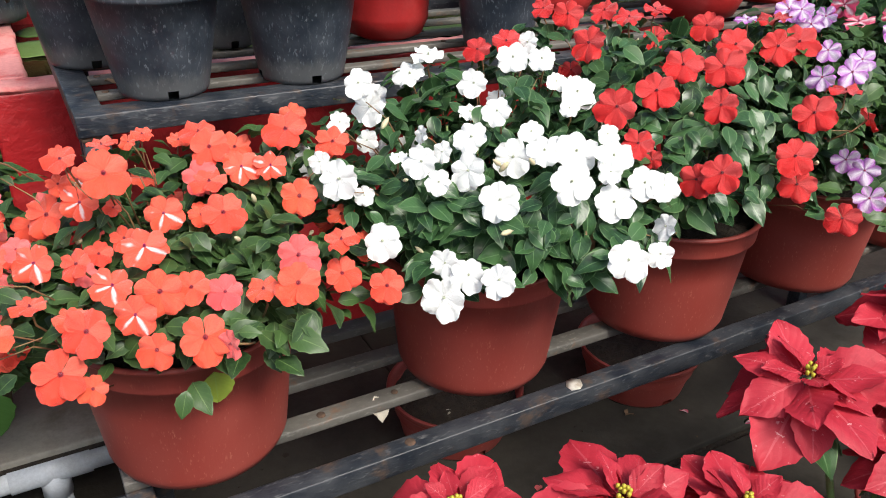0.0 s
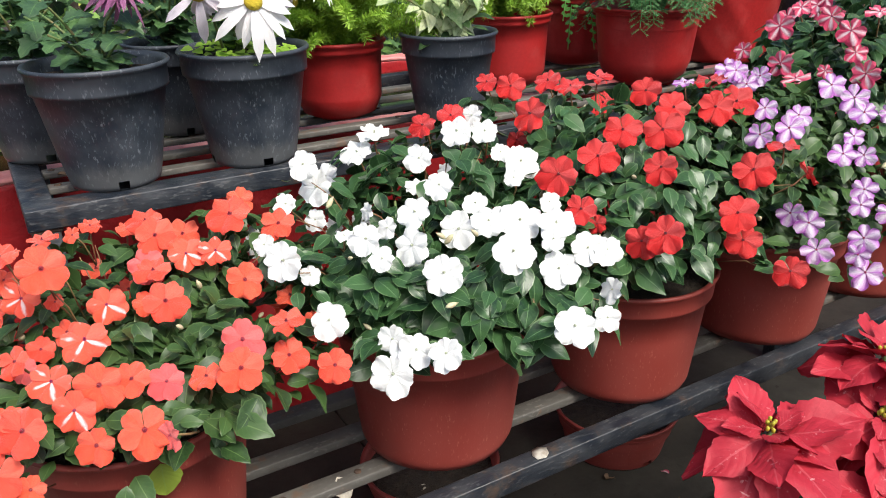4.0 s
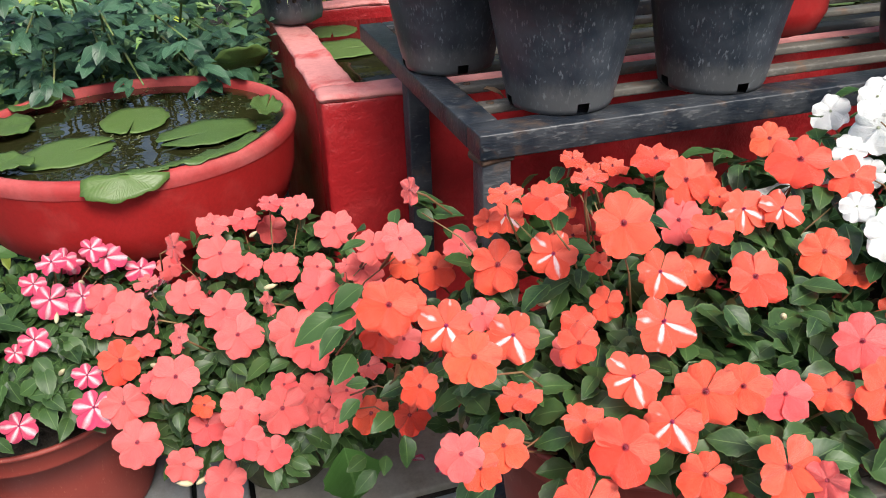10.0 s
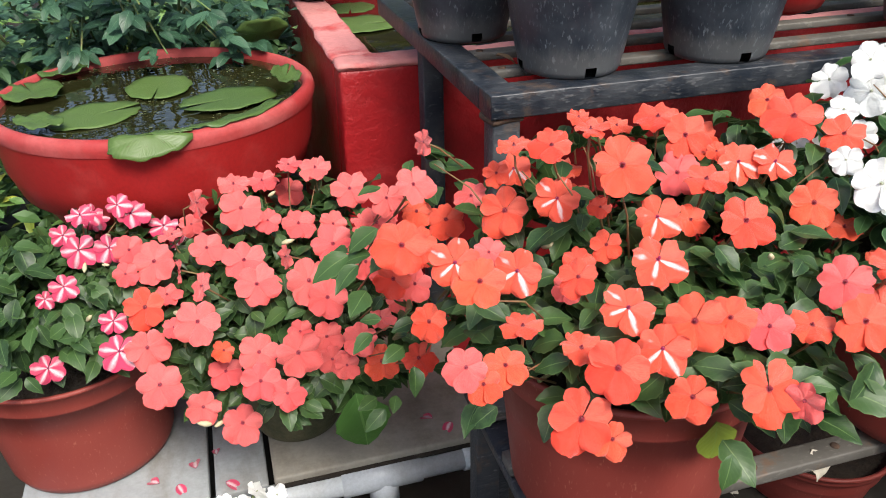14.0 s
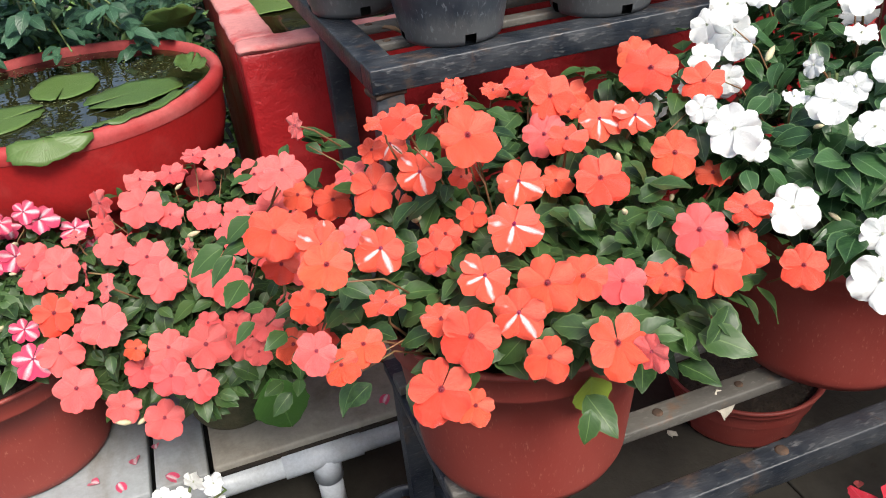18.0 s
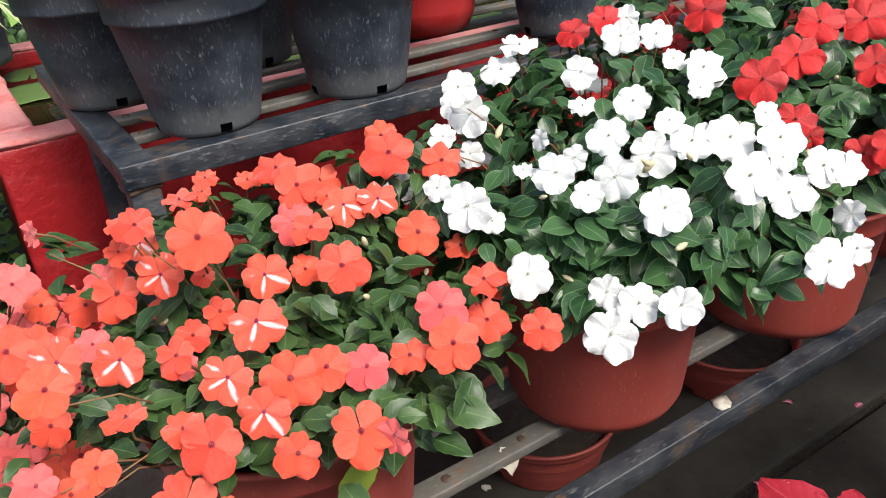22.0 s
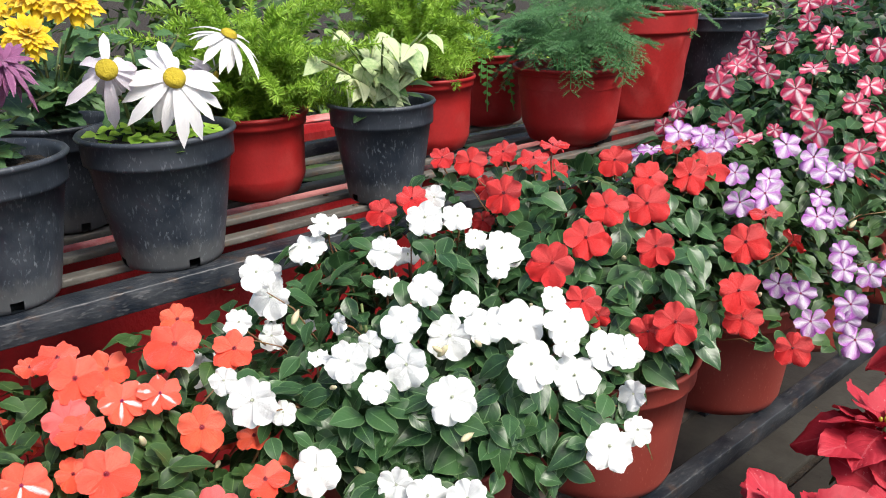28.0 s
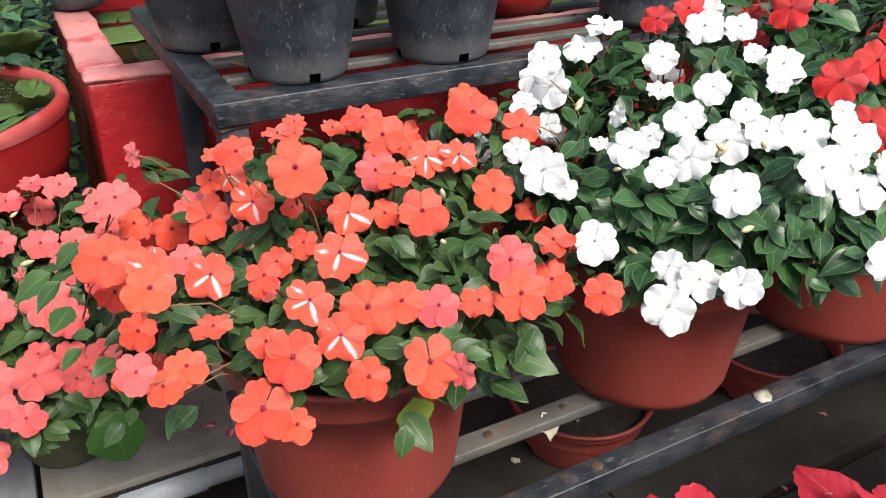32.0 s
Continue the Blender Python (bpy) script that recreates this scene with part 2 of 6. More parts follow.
def petal_mat(name, base, deep, eye=(0.3, 0.0, 0.08), stripe=None, stripe_width=0.12, eye_size=0.1, rough=0.45, vary=0.5, patchy=False):
    """Petal: UV x runs across, y from the eye of the flower to the rim."""
    m = mat(name, base, rough, 0, 0.3)
    info = m.node_tree.nodes.new("ShaderNodeObjectInfo").outputs["Random"]
    c = mixed(m, ramp(m, info, [(0.0, (0, 0, 0)), (1.0, (vary, vary, vary))]), base, deep)
    isl = m.node_tree.nodes.new("ShaderNodeNewGeometry").outputs["Random Per Island"]
    pale = tuple(v + (1 - v) * 0.10 for v in base)
    c = mixed(m, ramp(m, isl, [(0.3, (0, 0, 0)), (1.0, (0.8, 0.8, 0.8))]), c, pale)
    uv = m.node_tree.nodes.new("ShaderNodeUVMap").outputs[0]
    sep = m.node_tree.nodes.new("ShaderNodeSeparateXYZ")
    link(m, uv, sep.inputs[0])
    n = noisy(m, 75, 3, 0.6)
    c = mixed(m, ramp(m, n, [(0.4, (0, 0, 0)), (0.8, (0.35, 0.35, 0.35))]), c, deep)
    streak = noisy(m, 3, 2, 0.5, vec=uv, stretch=(26, 1.2, 1))
    if stripe:
        off = m.node_tree.nodes.new("ShaderNodeMath")
        off.operation = "SUBTRACT"
        off.inputs[1].default_value = 0.5
        link(m, sep.outputs[0], off.inputs[0])
        ab = m.node_tree.nodes.new("ShaderNodeMath")
        ab.operation = "ABSOLUTE"
        link(m, off.outputs[0], ab.inputs[0])
        wob = m.node_tree.nodes.new("ShaderNodeMath")
        wob.operation = "MULTIPLY_ADD"
        link(m, n, wob.inputs[0])
        wob.inputs[1].default_value = -0.3
        tap = m.node_tree.nodes.new("ShaderNodeMath")
        tap.operation = "MULTIPLY_ADD"
        link(m, sep.outputs[1], tap.inputs[0])
        tap.inputs[1].default_value = 0.22
        link(m, ab.outputs[0], tap.inputs[2])
        link(m, tap.outputs[0], wob.inputs[2])
        f = ramp(m, wob.outputs[0], [(0.0, (1, 1, 1)), (max(0.01, stripe_width - 0.08), (0, 0, 0))])
        if patchy:
            f = mixed(m, 1.0, f, ramp(m, noisy(m, 38, 2, 0.5), [(0.49, (0, 0, 0)), (0.55, (1, 1, 1))]), "MULTIPLY")
        c = mixed(m, f, c, stripe)
    c = mixed(m, ramp(m, streak, [(0.35, (0.5, 0.5, 0.5)), (0.58, (0, 0, 0))]), c, deep)
    bsdf(m).inputs["Sheen Weight"].default_value = 0.25
    e = ramp(m, sep.outputs[1], [(eye_size * 0.5, (1, 1, 1)), (eye_size, (0, 0, 0))])
    c = mixed(m, e, c, eye)
    link(m, c, bsdf(m).inputs["Base Color"])
    crease = m.node_tree.nodes.new("ShaderNodeMath")
    crease.operation = "MULTIPLY_ADD"
    link(m, noisy(m, 5, 2, 0.5, vec=uv), crease.inputs[0])
    crease.inputs[1].default_value = 2.0
    link(m, streak, crease.inputs[2])
    bumped(m, crease.outputs[0], 0.45, 0.0018)
    thin(m, c, 0.25)
    return m


LEAF_IMP = leaf_mat("impatiens_leaf", (0.010, 0.030, 0.010), (0.050, 0.105, 0.028), (0.13, 0.21, 0.07), 0.36, 0.6, edge=(0.11, 0.18, 0.06), quilt=0.07)
LEAF_DARK = leaf_mat("dark_leaf", (0.008, 0.030, 0.013), (0.046, 0.112, 0.036), (0.14, 0.24, 0.11), 0.26, 0.6, edge=(0.18, 0.29, 0.12), quilt=0.08)
LEAF_BUSH = leaf_mat("bush_leaf", (0.016, 0.050, 0.028), (0.060, 0.135, 0.075), (0.13, 0.23, 0.13), 0.3)
LEAF_MUM = leaf_mat("mum_leaf", (0.03, 0.07, 0.035), (0.07, 0.15, 0.05))
LEAF_PALE = leaf_mat("cream_leaf", (0.20, 0.32, 0.11), (0.56, 0.60, 0.36), (0.16, 0.32, 0.10), 0.45, 0.5, edge=(0.07, 0.20, 0.04), spots=(0.06, 0.18, 0.04))
BUD = worn("pale_bud", (0.52, 0.5, 0.3), (0.6, 0.34, 0.28), 0.5, 60)
FERN = leaf_mat("fern_green", (0.16, 0.33, 0.025), (0.32, 0.50, 0.06), (0.14, 0.3, 0.03))
SWORD = leaf_mat("sword_fern_green", (0.05, 0.18, 0.025), (0.09, 0.26, 0.04))
FERN_DARK = leaf_mat("plumosa_green", (0.035, 0.12, 0.038), (0.075, 0.20, 0.06))
STEM = worn("green_stem", (0.12, 0.2, 0.06), (0.16, 0.1, 0.05), 0.5, 40)
STALK = worn("reddish_stalk", (0.22, 0.10, 0.05), (0.2, 0.18, 0.07), 0.5, 40)
PAD = leaf_mat("lily_pad", (0.060, 0.115, 0.028), (0.105, 0.175, 0.045), (0.15, 0.22, 0.08), 0.33, 0.25, spots=(0.10, 0.07, 0.03))
ORANGE = petal_mat("orange_petal", (0.86, 0.128, 0.052), (0.76, 0.045, 0.025), eye=(0.25, 0.01, 0.03), vary=0.9, eye_size=0.14)
CORAL = petal_mat("coral_petal", (0.86, 0.165, 0.145), (0.78, 0.08, 0.09), eye=(0.3, 0.02, 0.05), vary=0.9, eye_size=0.12)
STAR = petal_mat("orange_petal_white_star", (0.85, 0.11, 0.05), (0.8, 0.07, 0.04), stripe=(0.85, 0.78, 0.8), stripe_width=0.18, patchy=True)
WHITE = petal_mat("white_petal", (0.86, 0.87, 0.85), (0.76, 0.79, 0.77), eye=(0.40, 0.44, 0.30), eye_size=0.09)
RED = petal_mat("red_petal", (0.66, 0.014, 0.012), (0.50, 0.006, 0.008), eye=(0.12, 0.0, 0.01), vary=0.8)
PURPLE = petal_mat("purple_edged_petal", (0.50, 0.16, 0.56), (0.36, 0.06, 0.42), stripe=(0.84, 0.79, 0.85), stripe_width=0.50)
PINK = petal_mat("pink_striped_petal", (0.66, 0.05, 0.13), (0.55, 0.03, 0.11), stripe=(0.82, 0.70, 0.73), stripe_width=0.28)
BRACT = leaf_mat("poinsettia_bract", (0.30, 0.010, 0.023), (0.44, 0.022, 0.041), (0.54, 0.11, 0.13), 0.55, 0.4, spots=(0.66, 0.36, 0.36), quilt=0.35)


# ---- builders ----
def part(name, bm, material, parent=None, label="", smooth=True):
    me = bpy.data.meshes.new(name)
    bm.to_mesh(me)
    bm.free()
    if smooth:
        me.shade_smooth()
    for mm in material if isinstance(material, (list, tuple)) else [material]:
        me.materials.append(mm)
    ob = new(name, me)
    if parent:
        ob.parent = parent
    if label:
        ob["label"] = label
    return ob


def place(name, me, m, parent):
    ob = new(name, me)
    ob.parent = parent
    ob.matrix_basis = m
    return ob


def thing(name, at, label, category, group="", kind=""):
    e = new(name)
    e.empty_display_size = 0.05
    e.location = at
    return tagged(e, label, category, group, kind)


def box(x0, y0, z0, x1, y1, z1, bevel=0.003, bm=None):
    bm = bm or bmesh.new()
    r = bmesh.ops.create_cube(bm, size=1)
    for v in r["verts"]:
        v.co = Vector(((x0 + x1) / 2 + v.co.x * (x1 - x0), (y0 + y1) / 2 + v.co.y * (y1 - y0), (z0 + z1) / 2 + v.co.z * (z1 - z0)))
    if bevel:
        es = list({e for v in r["verts"] for e in v.link_edges})
        bmesh.ops.bevel(bm, geom=es, offset=bevel, segments=2, affect="EDGES", profile=0.5)
    return bm


def lathe(profile, seg=48, bm=None, wob=0.0):
    """Turns a profile of (radius, height) round z."""
    bm = bm or bmesh.new()
    rings = []
    for r, z in profile:
        if r < 1e-6:
            rings.append([bm.verts.new((0, 0, z))])
        else:
            rings.append([bm.verts.new((r * math.cos(2 * math.pi * i / seg) * (1 + wob * math.sin(4 * math.pi * i / seg + 1)), r * math.sin(2 * math.pi * i / seg), z)) for i in range(seg)])
    for a, b in zip(rings, rings[1:]):
        for i in range(seg):
            j = (i + 1) % seg
            if len(a) == 1 and len(b) == 1:
                continue
            if len(a) == 1:
                bm.faces.new((a[0], b[j], b[i]))
            elif len(b) == 1:
                bm.faces.new((a[i], a[j], b[0]))
            else:
                bm.faces.new((a[i], a[j], b[j], b[i]))
    bmesh.ops.recalc_face_normals(bm, faces=bm.faces)
    return bm


def tube(points, radius, seg=8, bm=None, taper=1.0):
    """A round bar along points."""
    bm = bm or bmesh.new()
    pts = [Vector(p) for p in points]
    rings = []
    for i, p in enumerate(pts):
        d = (pts[min(i + 1, len(pts) - 1)] - pts[max(i - 1, 0)]).normalized()
        u = d.orthogonal().normalized() if not rings else (last - d * last.dot(d)).normalized()
        last = u
        v = d.cross(u)
        r = radius * (1 + (taper - 1) * i / max(1, len(pts) - 1))
        rings.append([bm.verts.new(p + (u * math.cos(2 * math.pi * k / seg) + v * math.sin(2 * math.pi * k / seg)) * r) for k in range(seg)])
    for a, b in zip(rings, rings[1:]):
        for k in range(seg):
            bm.faces.new((a[k], a[(k + 1) % seg], b[(k + 1) % seg], b[k]))
    bm.faces.new(rings[0][::-1])
    bm.faces.new(rings[-1])
    return bm


def blade(length, width, rows=8, fold=0.25, droop=0.25, tip=1.0, base=0.35, teeth=0.0, wave=0.0, seed=0, cols=4):
    """A leaf or petal along +y from the origin, facing +z, with UVs across and along. tip: how pointed; base: where it is widest."""
    rnd = random.Random(seed)
    bm = bmesh.new()
    uvl = bm.loops.layers.uv.new("UVMap")
    grid = []
    for r in range(rows + 1):
        t = r / rows
        s = (t / base) if t < base else (1 - t) / (1 - base)
        wd = width / 2 * max(0.0, math.sin(s * math.pi / 2)) ** (tip if t > base else 0.75)
        wd = max(wd, width * 0.012)
        y = length * t
        z = -droop * length * t * t
        row = []
        for c in range(cols + 1):
            k = 2 * c / cols - 1
            edge = abs(k) == 1
            w = wd * (1 + (teeth * (1 if r % 2 else -1) if edge else 0))
            zz = z + abs(k) * wd * fold + wave * width * math.sin(7 * t + 3 * k + seed) * abs(k)
            row.append(bm.verts.new((k * w + rnd.uniform(-1, 1) * width * 0.008, y, zz)))
        grid.append(row)
    for r in range(rows):
        for c in range(cols):
            f = bm.faces.new((grid[r][c], grid[r][c + 1], grid[r + 1][c + 1], grid[r + 1][c]))
            for lp, (rr, cc) in zip(f.loops, ((r, c), (r, c + 1), (r + 1, c + 1), (r + 1, c))):
                lp[uvl].uv = (cc / cols, rr / rows)
    return bm


def mesh_of(bm, name, materials):
    me = bpy.data.meshes.new(name)
    bm.to_mesh(me)
    bm.free()
    me.shade_smooth()
    for mm in materials if isinstance(materials, (list, tuple)) else [materials]:
        me.materials.append(mm)
    return me


def aim(at, facing, spin=0.0, size=1.0):
    """A pose whose z looks along facing."""
    z = Vector(facing).normalized()
    q = z.to_track_quat("Z", "Y")
    return Matrix.Translation(at) @ q.to_matrix().to_4x4() @ Matrix.Rotation(spin, 4, "Z") @ Matrix.Diagonal((size, size, size, 1))


def lay(at, way, up, size=1.0):
    """A pose whose y runs along way and whose z leans to up."""
    y = Vector(way).normalized()
    z = Vector(up)
    z = (z - y * z.dot(y))
    z = z.normalized() if z.length > 1e-5 else y.orthogonal().normalized()
    x = y.cross(z)
    m = Matrix((x, y, z)).transposed().to_4x4()
    return Matrix.Translation(at) @ m @ Matrix.Diagonal((size, size, size, 1))


def flower_mesh(name, material, seed, r=0.025, cup=0.2, broad=1.05):
    """An open impatiens flower facing +z, 2r wide: a small top petal, two side petals and a broad lower pair, each notched, round an eye."""
    rnd = random.Random(seed)
    bm = bmesh.new()
    uvl = bm.loops.layers.uv.new("UVMap")
    for p, (turn, long, wide_by) in enumerate(((0, 0.86, 1.0), (74, 0.94, 0.98), (-74, 0.94, 0.98), (144, 1.08, 1.08), (-144, 1.08, 1.08))):
        a0 = math.pi / 2 + radians(turn) + rnd.uniform(-0.10, 0.10)
        ln = r * long * rnd.uniform(0.93, 1.07)
        half = math.pi / 5 * broad * wide_by * rnd.uniform(0.98, 1.14)
        tilt = rnd.uniform(-0.25, 0.25) + cup
        lift = (0.0, 0.0022, 0.0030, 0.0012, 0.0040)[p] * r / 0.025 + rnd.uniform(0, 0.0006)
        rows, cols = 7, 8
        grid = []
        for i in range(rows + 1):
            t = i / rows
            row = []
            for j in range(cols + 1):
                k = 2 * j / cols - 1
                wide = 0.90 + 0.12 * min(1.0, t / 0.6)
                if t > 0.6:
                    wide *= math.sqrt(max(0.0, 1 - 0.72 * ((t - 0.6) / 0.4) ** 2))
                ang = a0 + k * half * wide
                reach = ln * t * (1 - 0.07 * k * k * t - 0.06 * math.exp(-(k / 0.28) ** 2) * t)
                z = lift * t + ln * (tilt * t * 0.35 - 0.30 * t * t * abs(tilt) * 1.2) - 0.09 * ln * k * k * t + 0.13 * ln * math.sin(3.5 * k + seed + 2 * p) * t * t + 0.03 * ln * math.sin(9 * k + 3 * p + seed) * t
                row.append(bm.verts.new((reach * math.cos(ang), reach * math.sin(ang), z)))
            grid.append(row)
        for i in range(rows):
            for j in range(cols):
                f = bm.faces.new((grid[i][j], grid[i][j + 1], grid[i + 1][j + 1], grid[i + 1][j]))
                for lp, (ii, jj) in zip(f.loops, ((i, j), (i, j + 1), (i + 1, j + 1), (i + 1, j))):
                    lp[uvl].uv = (jj / cols, ii / rows)
    k0 = len(bm.verts)
    bmesh.ops.create_icosphere(bm, subdivisions=1, radius=r * 0.055)
    bm.verts.ensure_lookup_table()
    for v in bm.verts[k0:]:
        v.co.z = v.co.z * 1.5 + 0.0025
    return mesh_of(bm, name, material)


def bud_mesh(name, material):
    return mesh_of(lathe([(0, 0), (0.0018, 0.002), (0.0031, 0.006), (0.0024, 0.011), (0, 0.016)], 8), name, material)


FLOWERS = {
    "orange": [flower_mesh("orange_flower", ORANGE, s) for s in range(6)],
    "star": [flower_mesh("starred_flower", STAR, s + 6) for s in range(5)],
    "coral": [flower_mesh("coral_flower", CORAL, s + 12) for s in range(6)],
    "white": [flower_mesh("white_flower", WHITE, s + 20, broad=1.15) for s in range(6)],
    "red": [flower_mesh("red_flower", RED, s + 30) for s in range(6)],
    "purple": [flower_mesh("purple_flower", PURPLE, s + 40, broad=0.95) for s in range(5)],
    "pink": [flower_mesh("striped_flower", PINK, s + 50, broad=0.95) for s in range(5)],
}
LEAVES = {
    "imp": [mesh_of(blade(0.038, 0.0235, 10, 0.24, 0.10 + 0.1 * s, 0.92, 0.42, 0.05, 0.05, s), "leaf", LEAF_IMP) for s in range(5)],
    "dark": [mesh_of(blade(0.040, 0.0255, 8, 0.22, 0.10 + 0.1 * s, 0.98, 0.42, 0.015, 0.05, s + 9), "leaf", LEAF_DARK) for s in range(5)],
}
BUDS = {k: bud_mesh("bud", BUD) for k in ("orange", "white", "coral", "red", "purple", "pink")}


def nursery_pot(parent, r, h, material, base=0.75, rim=0.004, soil_depth=0.02, label="", at=(0, 0, 0), round_foot=0.0, notches=4, rim_h=0.035):
    """A tapered plastic pot with a rolled rim band and soil."""
    rb = r * base
    f = max(0.006, round_foot)
    f = max(f, 0.008)
    prof = [(0, 0.002), (rb - f, 0.0), (rb - f * 0.3, f * 0.3), (rb, f), (rb + 0.0005, f + 0.006)]
    prof += [(rb + (r * 0.935 - rb) * t, f + (h - rim_h - f) * t) for t in (0.12, 0.33, 0.66, 1.0)]
    prof += [(r * 0.985, h - rim_h + 0.001), (r * 0.988, h - rim_h + 0.005), (r * 0.995, h - rim * 2), (r + rim * 0.6, h - rim * 1.6), (r + rim, h - rim * 0.8), (r + rim * 0.5, h), (r - rim * 0.6, h - 0.001), (r * 0.94, h - rim * 2), (r * 0.92, h - soil_depth - 0.02)]
    pb = lathe(prof, 56)
    if notches and not round_foot:
        cut = []
        for q in pb.faces:
            m_ = q.calc_center_median()
            if m_.z < f + 0.004 and m_.xy.length > rb - f * 0.6 and (math.degrees(math.atan2(m_.y, m_.x)) + 97) % (360 / notches) < 13:
                cut.append(q)
        bmesh.ops.delete(pb, geom=cut, context="FACES")
    for v in pb.verts:
        v.co += v.co.xy.normalized().to_3d() * r * 0.008 * noise.noise(Vector((v.co.x * 9, v.co.y * 9, h * 37)))
    pot = part("pot", pb, material, parent, label)
    pot.location = at
    bm = lathe([(0, 0.004), (r * 0.5, 0.006), (r * 0.93, 0.0)], 40)
    for v in bm.verts:
        v.co.z += 0.006 * noise.noise(v.co * 60) if v.co.length > 1e-4 else 0
    s = part("soil", bm, SOIL, parent)
    s.location = (at[0], at[1], at[2] + h - soil_depth)
    return pot


def leaf_pose(rnd, c, rad, s_min, ks, pot_r, spots, pot_h):
    """A pose for one leaf on a dome round c; leaves near a flower sit inside it."""
    while True:
        a = rnd.uniform(0, 2 * math.pi)
        s = rnd.uniform(s_min, 1.0)
        q = math.sqrt(max(0.0, 1 - s * s))
        d = Vector((q * math.cos(a), q * math.sin(a), s))
        k = rnd.choice(ks)
        p = c + Vector((d.x * rad[0], d.y * rad[1], d.z * rad[2])) * k
        if p.z < pot_h + (0.035 if rnd.random() < 0.85 else 0.0):
            continue
        break
    for f, fk in spots:
        if (p - f).length < 0.036 and k > fk - 0.16:
            k = max(0.4, fk - 0.2)
            p = c + Vector((d.x * rad[0], d.y * rad[1], d.z * rad[2])) * k
    nrm = Vector((d.x / rad[0], d.y / rad[1], d.z / rad[2])).normalized()
    way = Vector((nrm.x, nrm.y, -0.1)) + Vector((rnd.uniform(-0.8, 0.8), rnd.uniform(-0.8, 0.8), rnd.uniform(-0.5, 0.35)))
    up = nrm * 1.1 + Vector((rnd.uniform(-0.4, 0.4), rnd.uniform(-0.4, 0.4), 0.45 + rnd.uniform(-0.3, 0.3)))
    return lay(p - way.normalized() * 0.02, way, up, rnd.uniform(0.5, 1.1))


def covers(m, spots, widths, at):
    """Whether a leaf at pose m would lie over a flower on the aisle side."""
    for y in (0.0, 0.014, 0.028, 0.04):
        q = m @ Vector((0, y, 0))
        for (p, fk), wide in zip(spots, widths):
            v = q - p
            if abs(v.x) > 0.12 or abs(v.z) > (0.09 if fk else 0.4):
                continue
            d = (Vector((-0.12, 0.1, 1.18)) - at - p).normalized()
            along = v.dot(d)
            if along > -0.006 and (v - d * along).length < wide:
                return True
    return False


def tucked(m, c, spots, widths, at):
    """Moves a leaf back from the aisle until it lies behind the flowers; None where it cannot."""
    d = (Vector((-0.12, 0.1, 1.18)) - at - c).normalized()
    for step in (0.0, 0.016, 0.032, 0.05):
        n = Matrix.Translation(d * -step) @ m
        if not covers(n, spots, widths, at):
            return n
    return None


